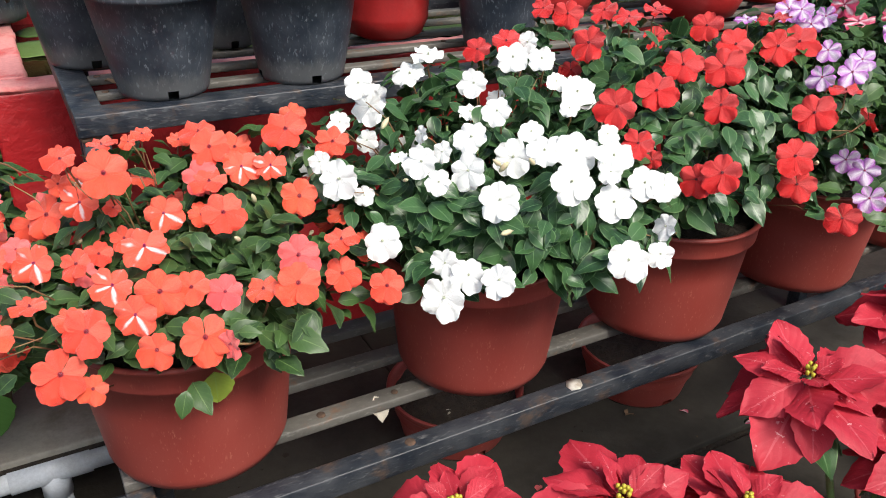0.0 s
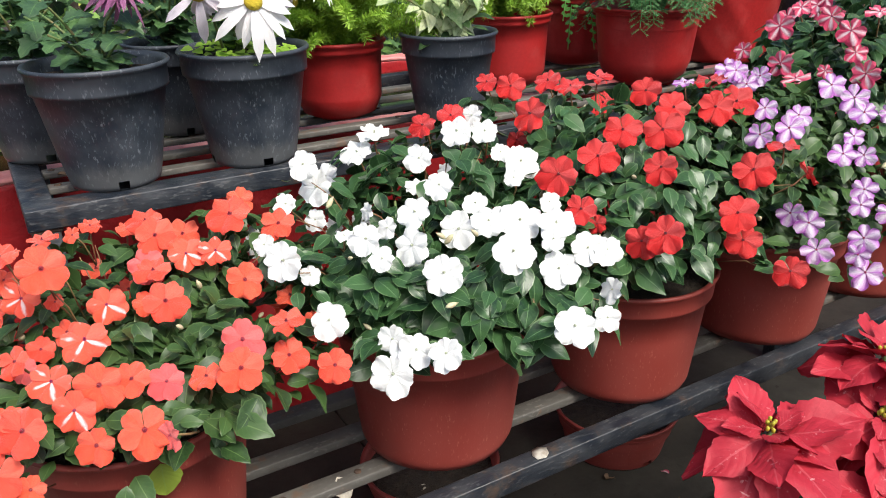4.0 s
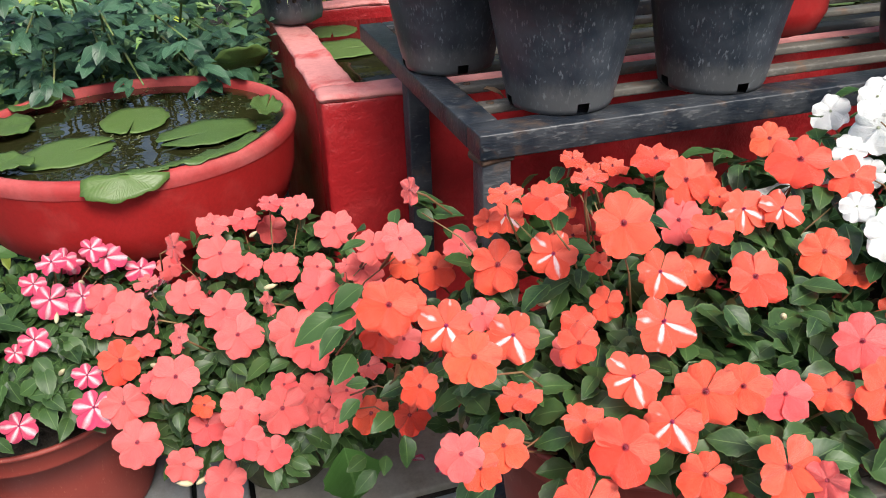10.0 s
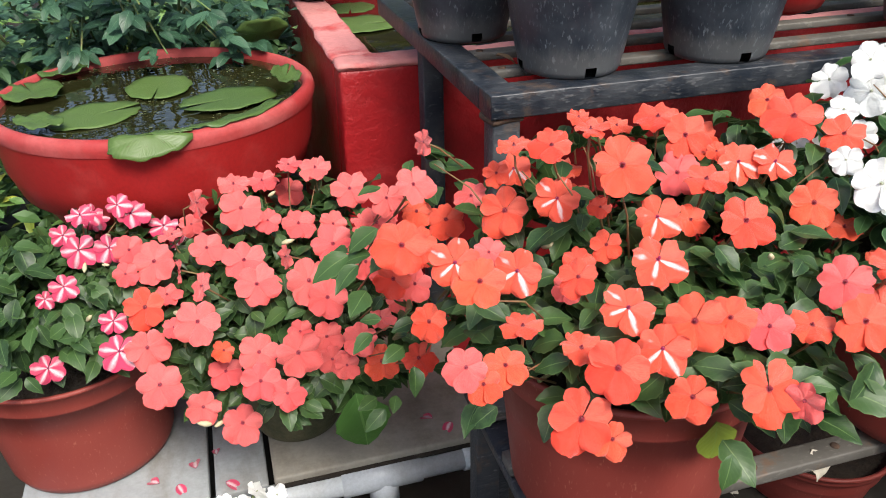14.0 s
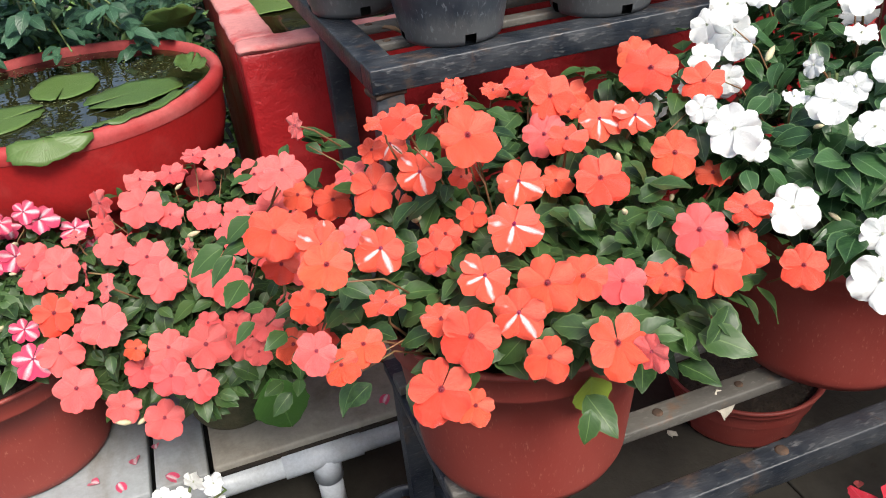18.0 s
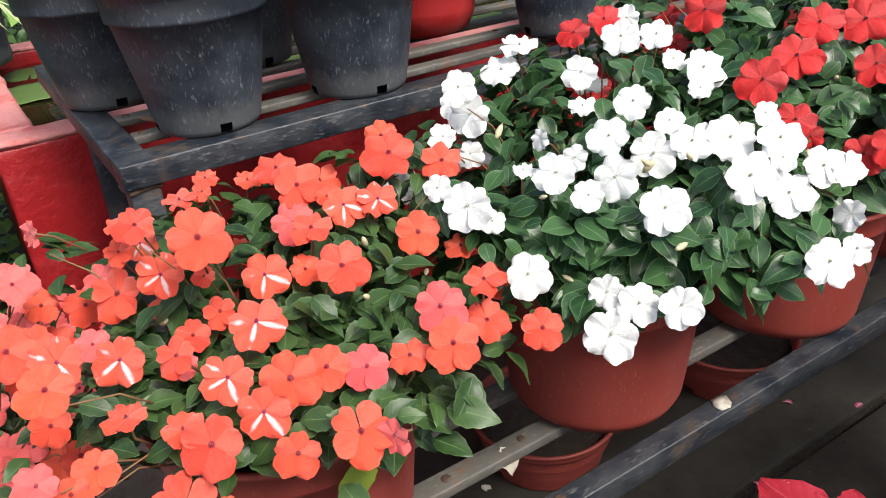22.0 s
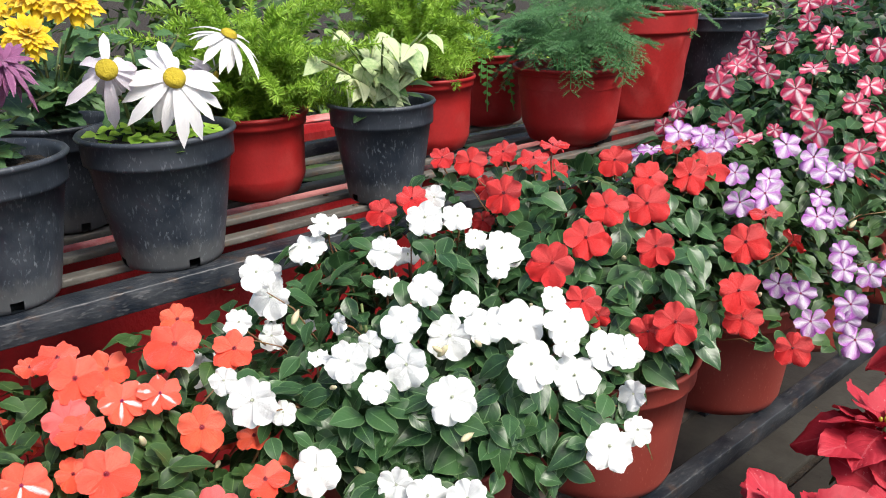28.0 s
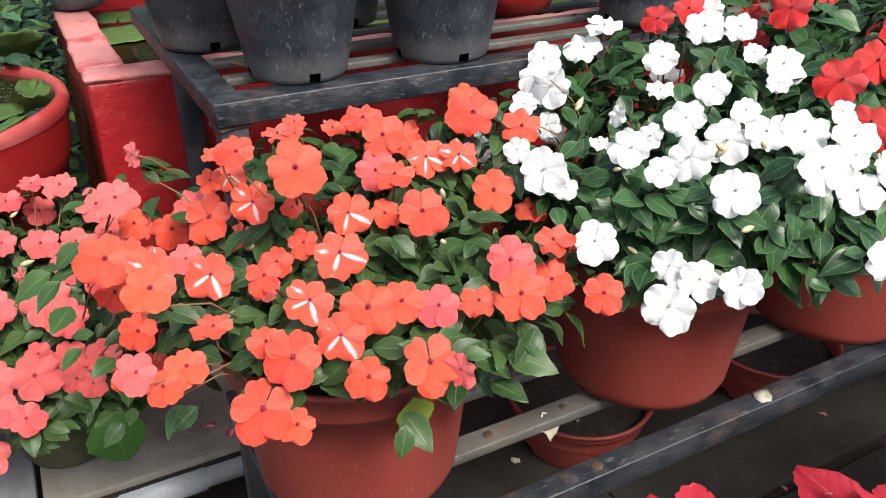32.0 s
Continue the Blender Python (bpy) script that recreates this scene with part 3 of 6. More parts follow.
def dome_plant(name, label, at, pot, canopy, flowers, colour, leaves, count, group, seed, back=0, fill=0, clear=()):
    """A potted impatiens: pot with soil, stems, leaves in a dome, flowers at their places (x, y, z in the world, width), and some more on its far side. Its leaves leave the neighbour's flowers in `clear` open to the aisle."""
    rnd = random.Random(seed)
    top = thing(name, at, label, "potted flower", group)
    r, h, material = pot
    nursery_pot(top, r, h, material, 0.82, round_foot=0.016)
    cx, cy, cz, rx, ry, rz = canopy
    rad = (rx, ry, rz)
    c = Vector((cx, cy, cz)) - Vector(at)
    spots, kinds = [], []
    for places, kind, stance in flowers:
        for x, y, z, wide in places:
            p = Vector((x, y, z)) - Vector(at)
            e = p - c
            spots.append((p, math.sqrt((e.x / rx) ** 2 + (e.y / ry) ** 2 + (e.z / rz) ** 2)))
            kinds.append((kind, stance, wide / 46.5))
    tries = 0
    while back > 0 and tries < 900:
        tries += 1
        a, s = rnd.uniform(0, 2 * math.pi), rnd.uniform(0.15, 1.0)
        q = math.sqrt(1 - s * s)
        p = c + Vector((rx * q * math.cos(a), ry * q * math.sin(a), rz * s)) * 1.03
        if (p.y > c.y + ry * 0.3 or not flowers) and all((p - o).length > 0.04 for o, _ in spots):
            spots.append((p, 1.03))
            kinds.append((colour, "open", rnd.uniform(0.7, 0.95)))
            back -= 1
    tries = 0
    while fill > 0 and tries < 2000:
        tries += 1
        a, s = rnd.uniform(math.pi, 2 * math.pi), rnd.uniform(0.5, 1.0)
        q = math.sqrt(1 - s * s)
        p = c + Vector((rx * q * math.cos(a), ry * q * math.sin(a), rz * s)) * 0.93
        if all((p - o).length > 0.031 for o, _ in spots):
            spots.append((p, 0.93))
            kinds.append((colour, rnd.choice(("open", "open", "up")), rnd.uniform(0.6, 0.85)))
            fill -= 1
    for i in range(14):
        a, e = rnd.uniform(0, 6.28), rnd.uniform(0.25, 1.3)
        end = c + Vector((rx * 0.7 * math.cos(a) * math.cos(e), ry * 0.7 * math.sin(a) * math.cos(e), rz * 0.7 * math.sin(e)))
        start = Vector((r * 0.5 * math.cos(a) * rnd.random(), r * 0.5 * math.sin(a) * rnd.random(), h - 0.03))
        mid = start.lerp(end, 0.5) + Vector((0, 0, 0.02))
        part("stem", tube([start, start.lerp(mid, 0.6), mid, end], 0.0035, 5, None, 0.5), STEM, top)
    widths = [0.025 * size + 0.003 for _, _, size in kinds]
    held = spots + [(Vector((x, y, z)) - Vector(at), 0) for places in clear for x, y, z, _ in places]
    widths += [0.0005 * wide for places in clear for _, _, _, wide in places]
    for n in range(count):
        m = leaf_pose(rnd, c, rad, 0.07, (0.72, 0.84, 0.88, 0.92, 0.96, 1.0), r, spots, h)
        m = tucked(m, c, held, widths, Vector(at))
        if m and (m.translation.z > h + 0.012 or m.translation.xy.length < r * 0.85):
            place("leaf", rnd.choice(leaves), m, top)
    inner = bmesh.new()
    for n in range(int(count * 3.2)):
        m = leaf_pose(rnd, c, rad, 0.08, (0.5, 0.65, 0.75, 0.82, 0.88, 0.93), r, spots, h)
        m = tucked(m, c, held, widths, Vector(at))
        if not m:
            continue
        k = len(inner.verts)
        inner.from_mesh(rnd.choice(leaves))
        inner.verts.ensure_lookup_table()
        for v in inner.verts[k:]:
            v.co = m @ v.co
    for p, fk in spots:
        e = p - c
        out = Vector((e.x / rx, e.y / ry, e.z / rz)).normalized()
        low = p.z < h + 0.11 and p.xy.length > r * 0.8
        for n in range(8 if low else 18 if fk > 0.95 else 5):
            b = rnd.uniform(0, 6.283)
            q = rnd.uniform(0.0, 0.022 if low else 0.05)
            base = p + Vector((q * math.cos(b), q * math.sin(b) + 0.022, -rnd.uniform(0.0, 0.010) if low else -rnd.uniform(0.004, 0.034) - q * rnd.uniform(0.0, 0.6)))
            if base.z < h + (0.055 if fk < 1.04 else 0.02) and base.xy.length > r * 0.8:
                continue
            e = base - c
            if math.sqrt((e.x / rx) ** 2 + (e.y / ry) ** 2 + (e.z / rz) ** 2) > max(0.97, fk * 1.0):
                continue
            way = Vector((math.cos(b) + rnd.uniform(-0.5, 0.5), math.sin(b) + rnd.uniform(-0.5, 0.5), rnd.uniform(-0.6, 0.15) + (0.35 if low else 0)))
            e = base + way.normalized() * 0.028 - c
            if math.sqrt((e.x / rx) ** 2 + (e.y / ry) ** 2 + (e.z / rz) ** 2) > max(1.03, fk * 1.03):
                continue
            m = lay(base, way, out * 0.5 + Vector((rnd.uniform(-0.4, 0.4), rnd.uniform(-0.5, 0.2), 0.8)), rnd.uniform(0.5, 0.95))
            m = tucked(m, c, held, widths, Vector(at))
            if not m or (m.translation.z < h + 0.008 and m.translation.xy.length > r * 0.85):
                continue
            k = len(inner.verts)
            inner.from_mesh(rnd.choice(leaves))
            inner.verts.ensure_lookup_table()
            for v in inner.verts[k:]:
                v.co = m @ v.co
    for p, fk in spots:
        if fk > 1.08:
            root = c + (p - c) * 0.62 - Vector((0, 0, 0.012))
            tip = p - (p - c).normalized() * 0.014 - Vector((0, 0, 0.012))
            part("stem", tube([root, root.lerp(tip, 0.5) + Vector((0, 0, 0.012)), tip], 0.0010, 5, None, 0.6), STALK, top)
    inside = part("inner_foliage", inner, leaves[0].materials[0], top)
    inside["kind"] = "stuff"
    for (p, fk), (kind, stance, size) in zip(spots, kinds):
        e = p - c
        nrm = Vector((e.x / rx, e.y / ry, e.z / rz)).normalized()
        aisle = (Vector((-0.12, 0.1, 1.18)) - Vector(at) - p).normalized()
        loose = Vector((rnd.uniform(-1, 1), rnd.uniform(-1, 1), rnd.uniform(-1, 1)))
        if stance == "up":
            face = Vector((0, 0, 0.9)) + aisle * 0.3 + loose * 0.2
        elif stance == "side":
            face = Vector((rnd.choice((-0.9, 0.9)), 0, 0.1)) + aisle * 0.4 + loose * 0.2
        else:
            face = aisle * 0.75 + nrm * 0.35 + loose * 0.26
        place("flower", rnd.choice(FLOWERS[kind]), aim(p, face, rnd.uniform(-0.5, 0.5), size), top)
        away = (Vector((0, 0, -1)) * 0.4 - face.normalized()).normalized()
        part("stalk", tube([p + away * 0.002, p + away * 0.022, p + away * 0.035 + (c - p).normalized() * 0.02], 0.0012, 4), STALK, top)
    for i in range(len(spots)):
        p = c + (rnd.choice(spots)[0] - c) * rnd.uniform(0.93, 1.02) + Vector((rnd.uniform(-0.04, 0.04), rnd.uniform(-0.04, 0.04), rnd.uniform(-0.03, 0.01)))
        e = p - c
        if any((p - o).length < 0.03 for o, _ in spots) or math.sqrt((e.x / rx) ** 2 + (e.y / ry) ** 2 + (e.z / rz) ** 2) > 1.0 or p.z < h + 0.03:
            continue
        place("bud", BUDS[colour], aim(p, (rnd.uniform(-1, 1), rnd.uniform(-1, 0.3), rnd.uniform(0, 1)), 0, rnd.uniform(0.7, 1.2)), top)
    return top


# ---- ground and distance ----
GROUND = 0.17
bm = bmesh.new()
bmesh.ops.create_grid(bm, x_segments=60, y_segments=60, size=40)
for v in bm.verts:
    v.co.z += GROUND - 0.012
ground = tagged(part("ground", bm, SOIL), "grey cement paving with shade darkened into its colour and dirt in the joints", "ground", kind="structure")
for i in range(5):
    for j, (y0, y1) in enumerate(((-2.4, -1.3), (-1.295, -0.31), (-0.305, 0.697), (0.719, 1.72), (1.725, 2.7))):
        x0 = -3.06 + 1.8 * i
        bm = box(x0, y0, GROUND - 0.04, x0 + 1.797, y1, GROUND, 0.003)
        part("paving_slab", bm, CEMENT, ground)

# ---- iron racks ----
RUST = worn("rusty_bolt_head", (0.06, 0.038, 0.026), (0.12, 0.07, 0.045), 0.8, 90)


def lumpy(bm, step, amount):
    """Cuts a bmesh finer and makes its faces uneven like hand-laid plaster."""
    for axis in range(3):
        lo = min(v.co[axis] for v in bm.verts)
        hi = max(v.co[axis] for v in bm.verts)
        no = [0, 0, 0]
        no[axis] = 1
        k = lo + step
        while k < min(hi, 2.2) - step * 0.3:
            at = [0, 0, 0]
            at[axis] = k
            bmesh.ops.bisect_plane(bm, geom=bm.verts[:] + bm.edges[:] + bm.faces[:], plane_co=at, plane_no=no)
            k += step
    for v in bm.verts:
        q = v.co.copy()
        v.co += Vector((noise.noise(q * 14), noise.noise(q * 14 + Vector((7, 0, 0))), noise.noise(q * 14 + Vector((0, 9, 0))))) * amount
        v.co += Vector((noise.noise(q * 45), noise.noise(q * 45 + Vector((7, 0, 0))), noise.noise(q * 45 + Vector((0, 9, 0))))) * amount * 0.5
    return bm


def bar(name, x0, y0, z0, x1, y1, z1, material, parent):
    return part(name, box(x0, y0, z0, x1, y1, z1, 0.002), material, parent)


upper = thing("plant_rack", (0, 0, 0), "weathered black iron slatted plant rack, upper tier", "rack")
END = 3.2
bar("front_rail", 0.005, 0.962, 0.862, END, 1.004, 0.890, IRON, upper)
bar("side_rail", 0.005, 1.0045, 0.862, 0.042, 1.53, 0.889, IRON, upper)
bar("back_rail", 0.0425, 1.50, 0.862, END, 1.53, 0.889, IRON, upper)
for i in range(5):
    y = 1.066 + 0.081 * i
    bar("slat", 0.0425, y - 0.0115, 0.878, END, y + 0.0115, 0.888, SLAT, upper)
for x in (0.010, 1.55, 3.1):
    for y in (0.968, 1.33):
        bar("leg", x + (0.018 if y > 1 else 0), y, GROUND, x + (0.05 if y > 1 else 0.032), y + 0.032, 0.861, IRON, upper)
    part("weld", lumpy(box(x - 0.004, 0.964, 0.853, x + 0.036, 1.003, 0.8615, 0.003), 0.008, 0.004), RUST, upper, "rusty weld bead")

def bolt(x, y, z, r, parent):
    part("bolt", lathe([(r, 0), (r * 0.95, 0.0012), (r * 0.6, 0.002), (0, 0.0018)], 14), RUST, parent).location = (x, y, z)


for y in (1.066, 1.147, 1.228):
    for x in (0.055, 0.62, 1.2, 1.8):
        bolt(x, y, 0.888, 0.005, upper)
lower = thing("plant_rack", (0, 0, 0), "black iron slatted plant rack, lower tier", "rack")
bar("front_rail", -0.035, 0.590, 0.515, END, 0.617, 0.547, IRON, lower)
for i in range(3):
    y = 0.703 + 0.088 * i
    bar("slat", -0.035, y - 0.014, 0.531, END, y + 0.014, 0.545, SLAT, lower)
bar("side_rail", -0.035, 0.6285, 0.515, -0.005, 0.94, 0.530, IRON, lower)
for x in (-0.03, 2.4):
    bar("leg", x, 0.592, GROUND, x + 0.03, 0.622, 0.514, IRON, lower)
    bar("leg", x, 0.90, GROUND, x + 0.03, 0.93, 0.514, IRON, lower)

for x, y, z, r in ((0.285, 0.604, 0.547, 0.007), (0.311, 0.703, 0.545, 0.005), (0.207, 0.703, 0.545, 0.006)):
    bolt(x, y, z, r, lower)

# ---- lily tank ----
tank = thing("lily_tank", (0, 0, 0), "red painted cement water tank with lily pads", "tank")
bm = box(-0.093, 1.372, GROUND, 4.0, 1.428, 0.815, 0.006)
box(-0.093, 1.428, GROUND, -0.03, 2.06, 0.815, 0.006, bm)
box(-0.093, 2.06, GROUND, 4.0, 2.12, 0.815, 0.006, bm)
part("wall", lumpy(bm, 0.035, 0.004), TANK_RED, tank)
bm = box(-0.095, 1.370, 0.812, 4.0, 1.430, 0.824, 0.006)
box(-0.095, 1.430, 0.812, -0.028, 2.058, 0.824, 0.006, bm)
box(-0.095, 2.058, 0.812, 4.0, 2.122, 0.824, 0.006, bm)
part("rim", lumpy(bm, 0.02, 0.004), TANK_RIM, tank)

# ---- bowl ----
bowl = thing("water_bowl", (-0.37, 1.545, 0.50), "large round red clay bowl full of water lilies", "bowl")
prof = [(0, 0), (0.12, 0.0), (0.15, 0.02), (0.178, 0.055), (0.205, 0.10), (0.221, 0.126), (0.227, 0.131), (0.242, 0.142), (0.256, 0.185), (0.260, 0.225), (0.264, 0.246), (0.266, 0.256), (0.25, 0.255), (0.244, 0.24), (0.2, 0.12), (0, 0.08)]
part("bowl", lathe(prof, 72), POT_RED, bowl)
part("rim", lathe([(0.2655, 0.248), (0.268, 0.258), (0.266, 0.267), (0.259, 0.2725), (0.251, 0.271), (0.247, 0.262), (0.2455, 0.245)], 72), BOWL_RIM, bowl, "faded pink red bowl rim")
part("base", box(-0.12, -0.12, GROUND - 0.50, 0.12, 0.12, -0.001, 0.006), CEMENT, bowl)

# ---- bench ----
bench = thing("bench", (0, 0, 0), "low bench of white painted boards on pipes", "bench")
part("slab", box(-0.279, 1.062, 0.312, 0.058, 1.36, 0.33), SLAB, bench)
part("plank", box(-0.36, 1.055, 0.312, -0.287, 1.36, 0.33), PLANK, bench)
part("plank", box(-0.62, 1.055, 0.312, -0.368, 1.36, 0.33), PLANK, bench)
PR, PZ, PY = 0.0195, 0.2905, 1.066
part("pipe", tube([(-0.62, PY, PZ), (0.005, PY, PZ)], PR, 18), PVC, bench)
bend = [(0.0 + 0.04 * math.sin(a), PY + 0.04 * (1 - math.cos(a)), PZ) for a in (radians(9 * i) for i in range(11))]
part("elbow", tube(bend, PR * 1.14, 18), PVC, bench, "white plastic pipe elbow")
part("side_pipe", tube([(0.04, PY + 0.03, PZ), (0.04, 1.35, PZ)], PR, 18), PVC, bench)
part("tee", tube([(-0.185, PY, PZ), (-0.065, PY, PZ)], PR * 1.16, 18), PVC, bench, "white plastic tee fitting")
part("tee_neck", tube([(-0.122, PY, PZ), (-0.122, PY, PZ - 0.05)], PR * 1.16, 18), PVC, bench)
part("leg", tube([(-0.122, PY, GROUND), (-0.122, PY, PZ - 0.045)], PR, 18), PVC, bench)
part("slab_edge", box(-0.279, 1.060, 0.3105, 0.058, 1.0625, 0.3185, 0), SOIL, bench)
for px in (-0.5, 0.035):
    part("leg", tube([(px, 1.33, GROUND), (px, 1.33, 0.31)], PR, 14), PVC, bench)

# ---- where the flowers of each plant sit: x, y, z and width in millimetres ----
ORANGE_PLANT_ORANGE_OPEN = [
    (0.197, 0.734, 0.921, 47), (0.232, 0.814, 0.907, 33), (0.004, 0.676, 0.925, 48), (-0.027, 0.732, 0.924, 33),
    (0.123, 0.779, 0.897, 45), (-0.031, 0.845, 0.855, 26), (0.103, 0.655, 0.874, 43), (0.191, 0.684, 0.863, 40),
    (0.092, 0.709, 0.851, 30), (0.010, 0.714, 0.873, 19), (-0.049, 0.773, 0.852, 44), (-0.121, 0.629, 0.877, 36),
    (-0.012, 0.702, 0.832, 30), (0.014, 0.706, 0.842, 27), (0.026, 0.594, 0.837, 43), (0.053, 0.591, 0.836, 36),
    (-0.040, 0.578, 0.823, 43), (0.050, 0.538, 0.814, 45), (-0.067, 0.573, 0.790, 46), (-0.045, 0.567, 0.771, 27),
    (0.145, 0.564, 0.831, 44), (-0.109, 0.609, 0.819, 30),
]
ORANGE_PLANT_ORANGE_OPEN_MORE = [
    (-0.128, 0.600, 0.814, 26), (0.244, 0.579, 0.794, 37), (0.248, 0.728, 0.901, 39), (0.140, 0.754, 0.889, 20),
    (0.043, 0.796, 0.909, 19),
]
ORANGE_PLANT_CORAL_OPEN = [
    (0.106, 0.758, 0.872, 42), (-0.082, 0.721, 0.844, 27), (-0.028, 0.684, 0.822, 26), (0.081, 0.583, 0.828, 35),
    (0.160, 0.604, 0.838, 44), (-0.143, 0.591, 0.838, 30), (-0.051, 0.859, 0.828, 35),
]
ORANGE_PLANT_ORANGE_UP = [
    (0.012, 0.745, 0.928, 30), (0.108, 0.876, 0.875, 30), (0.123, 0.826, 0.899, 39), (0.069, 0.883, 0.886, 25),
    (-0.023, 0.822, 0.890, 33), (0.208, 0.611, 0.841, 37),
]
ORANGE_PLANT_CORAL_SIDE = [
    (0.068, 0.524, 0.810, 28), (-0.093, 0.875, 0.883, 26),
]
ORANGE_PLANT_STAR_OPEN = [
    (0.025, 0.647, 0.858, 45), (-0.010, 0.854, 0.853, 33), (0.143, 0.727, 0.889, 38), (0.172, 0.717, 0.889, 36),
    (0.054, 0.700, 0.864, 38), (-0.018, 0.736, 0.875, 38), (-0.109, 0.725, 0.837, 42), (-0.069, 0.691, 0.841, 41),
    (-0.010, 0.623, 0.837, 39), (0.002, 0.592, 0.820, 38),
]
WHITE_PLANT_WHITE_OPEN = [
    (0.226, 0.656, 0.887, 43), (0.217, 0.688, 0.896, 25), (0.395, 0.829, 0.936, 42), (0.450, 0.762, 0.935, 38),
    (0.414, 0.651, 0.937, 33), (0.378, 0.644, 0.914, 38), (0.459, 0.646, 0.908, 29), (0.431, 0.638, 0.884, 45),
    (0.319, 0.649, 0.893, 39), (0.350, 0.659, 0.896, 26), (0.315, 0.602, 0.888, 28), (0.356, 0.612, 0.890, 41),
    (0.457, 0.615, 0.896, 40), (0.487, 0.596, 0.897, 47), (0.509, 0.558, 0.901, 41), (0.430, 0.529, 0.896, 45),
    (0.494, 0.532, 0.859, 43), (0.525, 0.522, 0.880, 38), (0.543, 0.511, 0.877, 33), (0.365, 0.561, 0.875, 44),
    (0.464, 0.466, 0.827, 43), (0.513, 0.471, 0.820, 30),
]
WHITE_PLANT_WHITE_OPEN_MORE = [
    (0.253, 0.609, 0.830, 40), (0.295, 0.549, 0.782, 47), (0.304, 0.565, 0.813, 32), (0.320, 0.543, 0.806, 37),
    (0.338, 0.513, 0.811, 37), (0.531, 0.735, 0.964, 35), (0.506, 0.762, 0.962, 42), (0.556, 0.804, 0.967, 31),
    (0.556, 0.691, 0.931, 45), (0.550, 0.727, 0.935, 27), (0.533, 0.673, 0.918, 25), (0.298, 0.769, 0.951, 35),
    (0.307, 0.768, 0.880, 28), (0.268, 0.755, 0.912, 28), (0.257, 0.664, 0.859, 23), (0.493, 0.542, 0.891, 27),
    (0.519, 0.584, 0.916, 24), (0.315, 0.776, 0.918, 43),
]
WHITE_PLANT_WHITE_UP = [
    (0.422, 0.831, 0.957, 42), (0.434, 0.742, 0.906, 29), (0.307, 0.682, 0.888, 23),
]
WHITE_PLANT_WHITE_SIDE = [
    (0.543, 0.498, 0.834, 30), (0.349, 0.708, 0.901, 21),
]
WHITE_PLANT_RED_OPEN = [
    (0.485, 0.814, 0.962, 36), (0.526, 0.810, 0.970, 40),
]
RED_PLANT_RED_OPEN = [
    (0.632, 0.822, 0.995, 42), (0.615, 0.856, 0.997, 33), (0.724, 0.855, 0.987, 41), (0.597, 0.728, 0.979, 50),
    (0.618, 0.785, 0.928, 29), (0.634, 0.636, 0.938, 49), (0.683, 0.647, 0.962, 49), (0.782, 0.658, 0.976, 46),
    (0.731, 0.625, 0.960, 53), (0.687, 0.580, 0.929, 42), (0.560, 0.620, 0.932, 48), (0.564, 0.581, 0.899, 38),
    (0.584, 0.575, 0.878, 25), (0.639, 0.518, 0.873, 46), (0.626, 0.542, 0.858, 43), (0.753, 0.512, 0.877, 48),
    (0.770, 0.512, 0.837, 45), (0.811, 0.468, 0.801, 44), (0.800, 0.534, 0.918, 49), (0.842, 0.640, 0.972, 47),
    (0.891, 0.646, 0.972, 51), (0.786, 0.715, 0.988, 43),
]
RED_PLANT_RED_UP = [
    (0.711, 0.787, 0.991, 43), (0.807, 0.839, 0.985, 41), (0.880, 0.553, 0.930, 46), (0.877, 0.684, 0.996, 46),
]
RED_PLANT_RED_SIDE = [
    (0.889, 0.519, 0.902, 37),
]
PURPLE_PLANT_PURPLE_OPEN = [
    (0.864, 0.580, 0.943, 36), (0.914, 0.574, 0.946, 39), (0.922, 0.622, 0.963, 34), (1.083, 0.634, 0.974, 39),
    (1.070, 0.587, 0.965, 41), (1.062, 0.563, 0.949, 35), (1.128, 0.566, 0.939, 27), (0.981, 0.533, 0.909, 34),
    (1.027, 0.531, 0.900, 32), (0.871, 0.522, 0.849, 35), (0.870, 0.493, 0.845, 37), (0.871, 0.477, 0.813, 38),
    (0.984, 0.496, 0.868, 36), (0.956, 0.480, 0.856, 32), (0.947, 0.462, 0.817, 39), (0.938, 0.460, 0.796, 32),
    (0.944, 0.449, 0.773, 42), (0.909, 0.666, 1.007, 34), (0.914, 0.651, 0.992, 34), (0.935, 0.647, 1.002, 31),
    (0.953, 0.590, 0.955, 34), (1.036, 0.556, 0.920, 28),
]
PURPLE_PLANT_PURPLE_OPEN_MORE = [
    (1.047, 0.449, 0.852, 41), (0.997, 0.463, 0.843, 33), (0.902, 0.662, 1.011, 31), (1.148, 0.488, 0.908, 37),
]
PURPLE_PLANT_PURPLE_UP = [
    (0.849, 0.704, 0.993, 30), (1.082, 0.427, 0.853, 30),
]
PINK_PLANT_PINK_OPEN = [
    (1.145, 0.784, 1.039, 45), (1.218, 0.743, 1.053, 40), (1.153, 0.663, 1.044, 42), (1.393, 0.802, 1.088, 44),
    (1.195, 0.785, 1.065, 31), (1.240, 0.774, 1.077, 31), (1.066, 0.714, 0.997, 39), (1.127, 0.611, 0.989, 42),
    (1.162, 0.655, 1.011, 34), (1.336, 0.701, 1.109, 37), (1.320, 0.665, 1.082, 38), (1.295, 0.629, 1.009, 41),
    (1.339, 0.630, 1.032, 40), (1.307, 0.600, 0.980, 43), (1.217, 0.583, 0.949, 47), (1.277, 0.510, 0.865, 45),
    (1.391, 0.643, 1.086, 44), (1.316, 0.580, 0.954, 39), (1.285, 0.491, 0.836, 36), (1.114, 0.669, 0.986, 24),
]
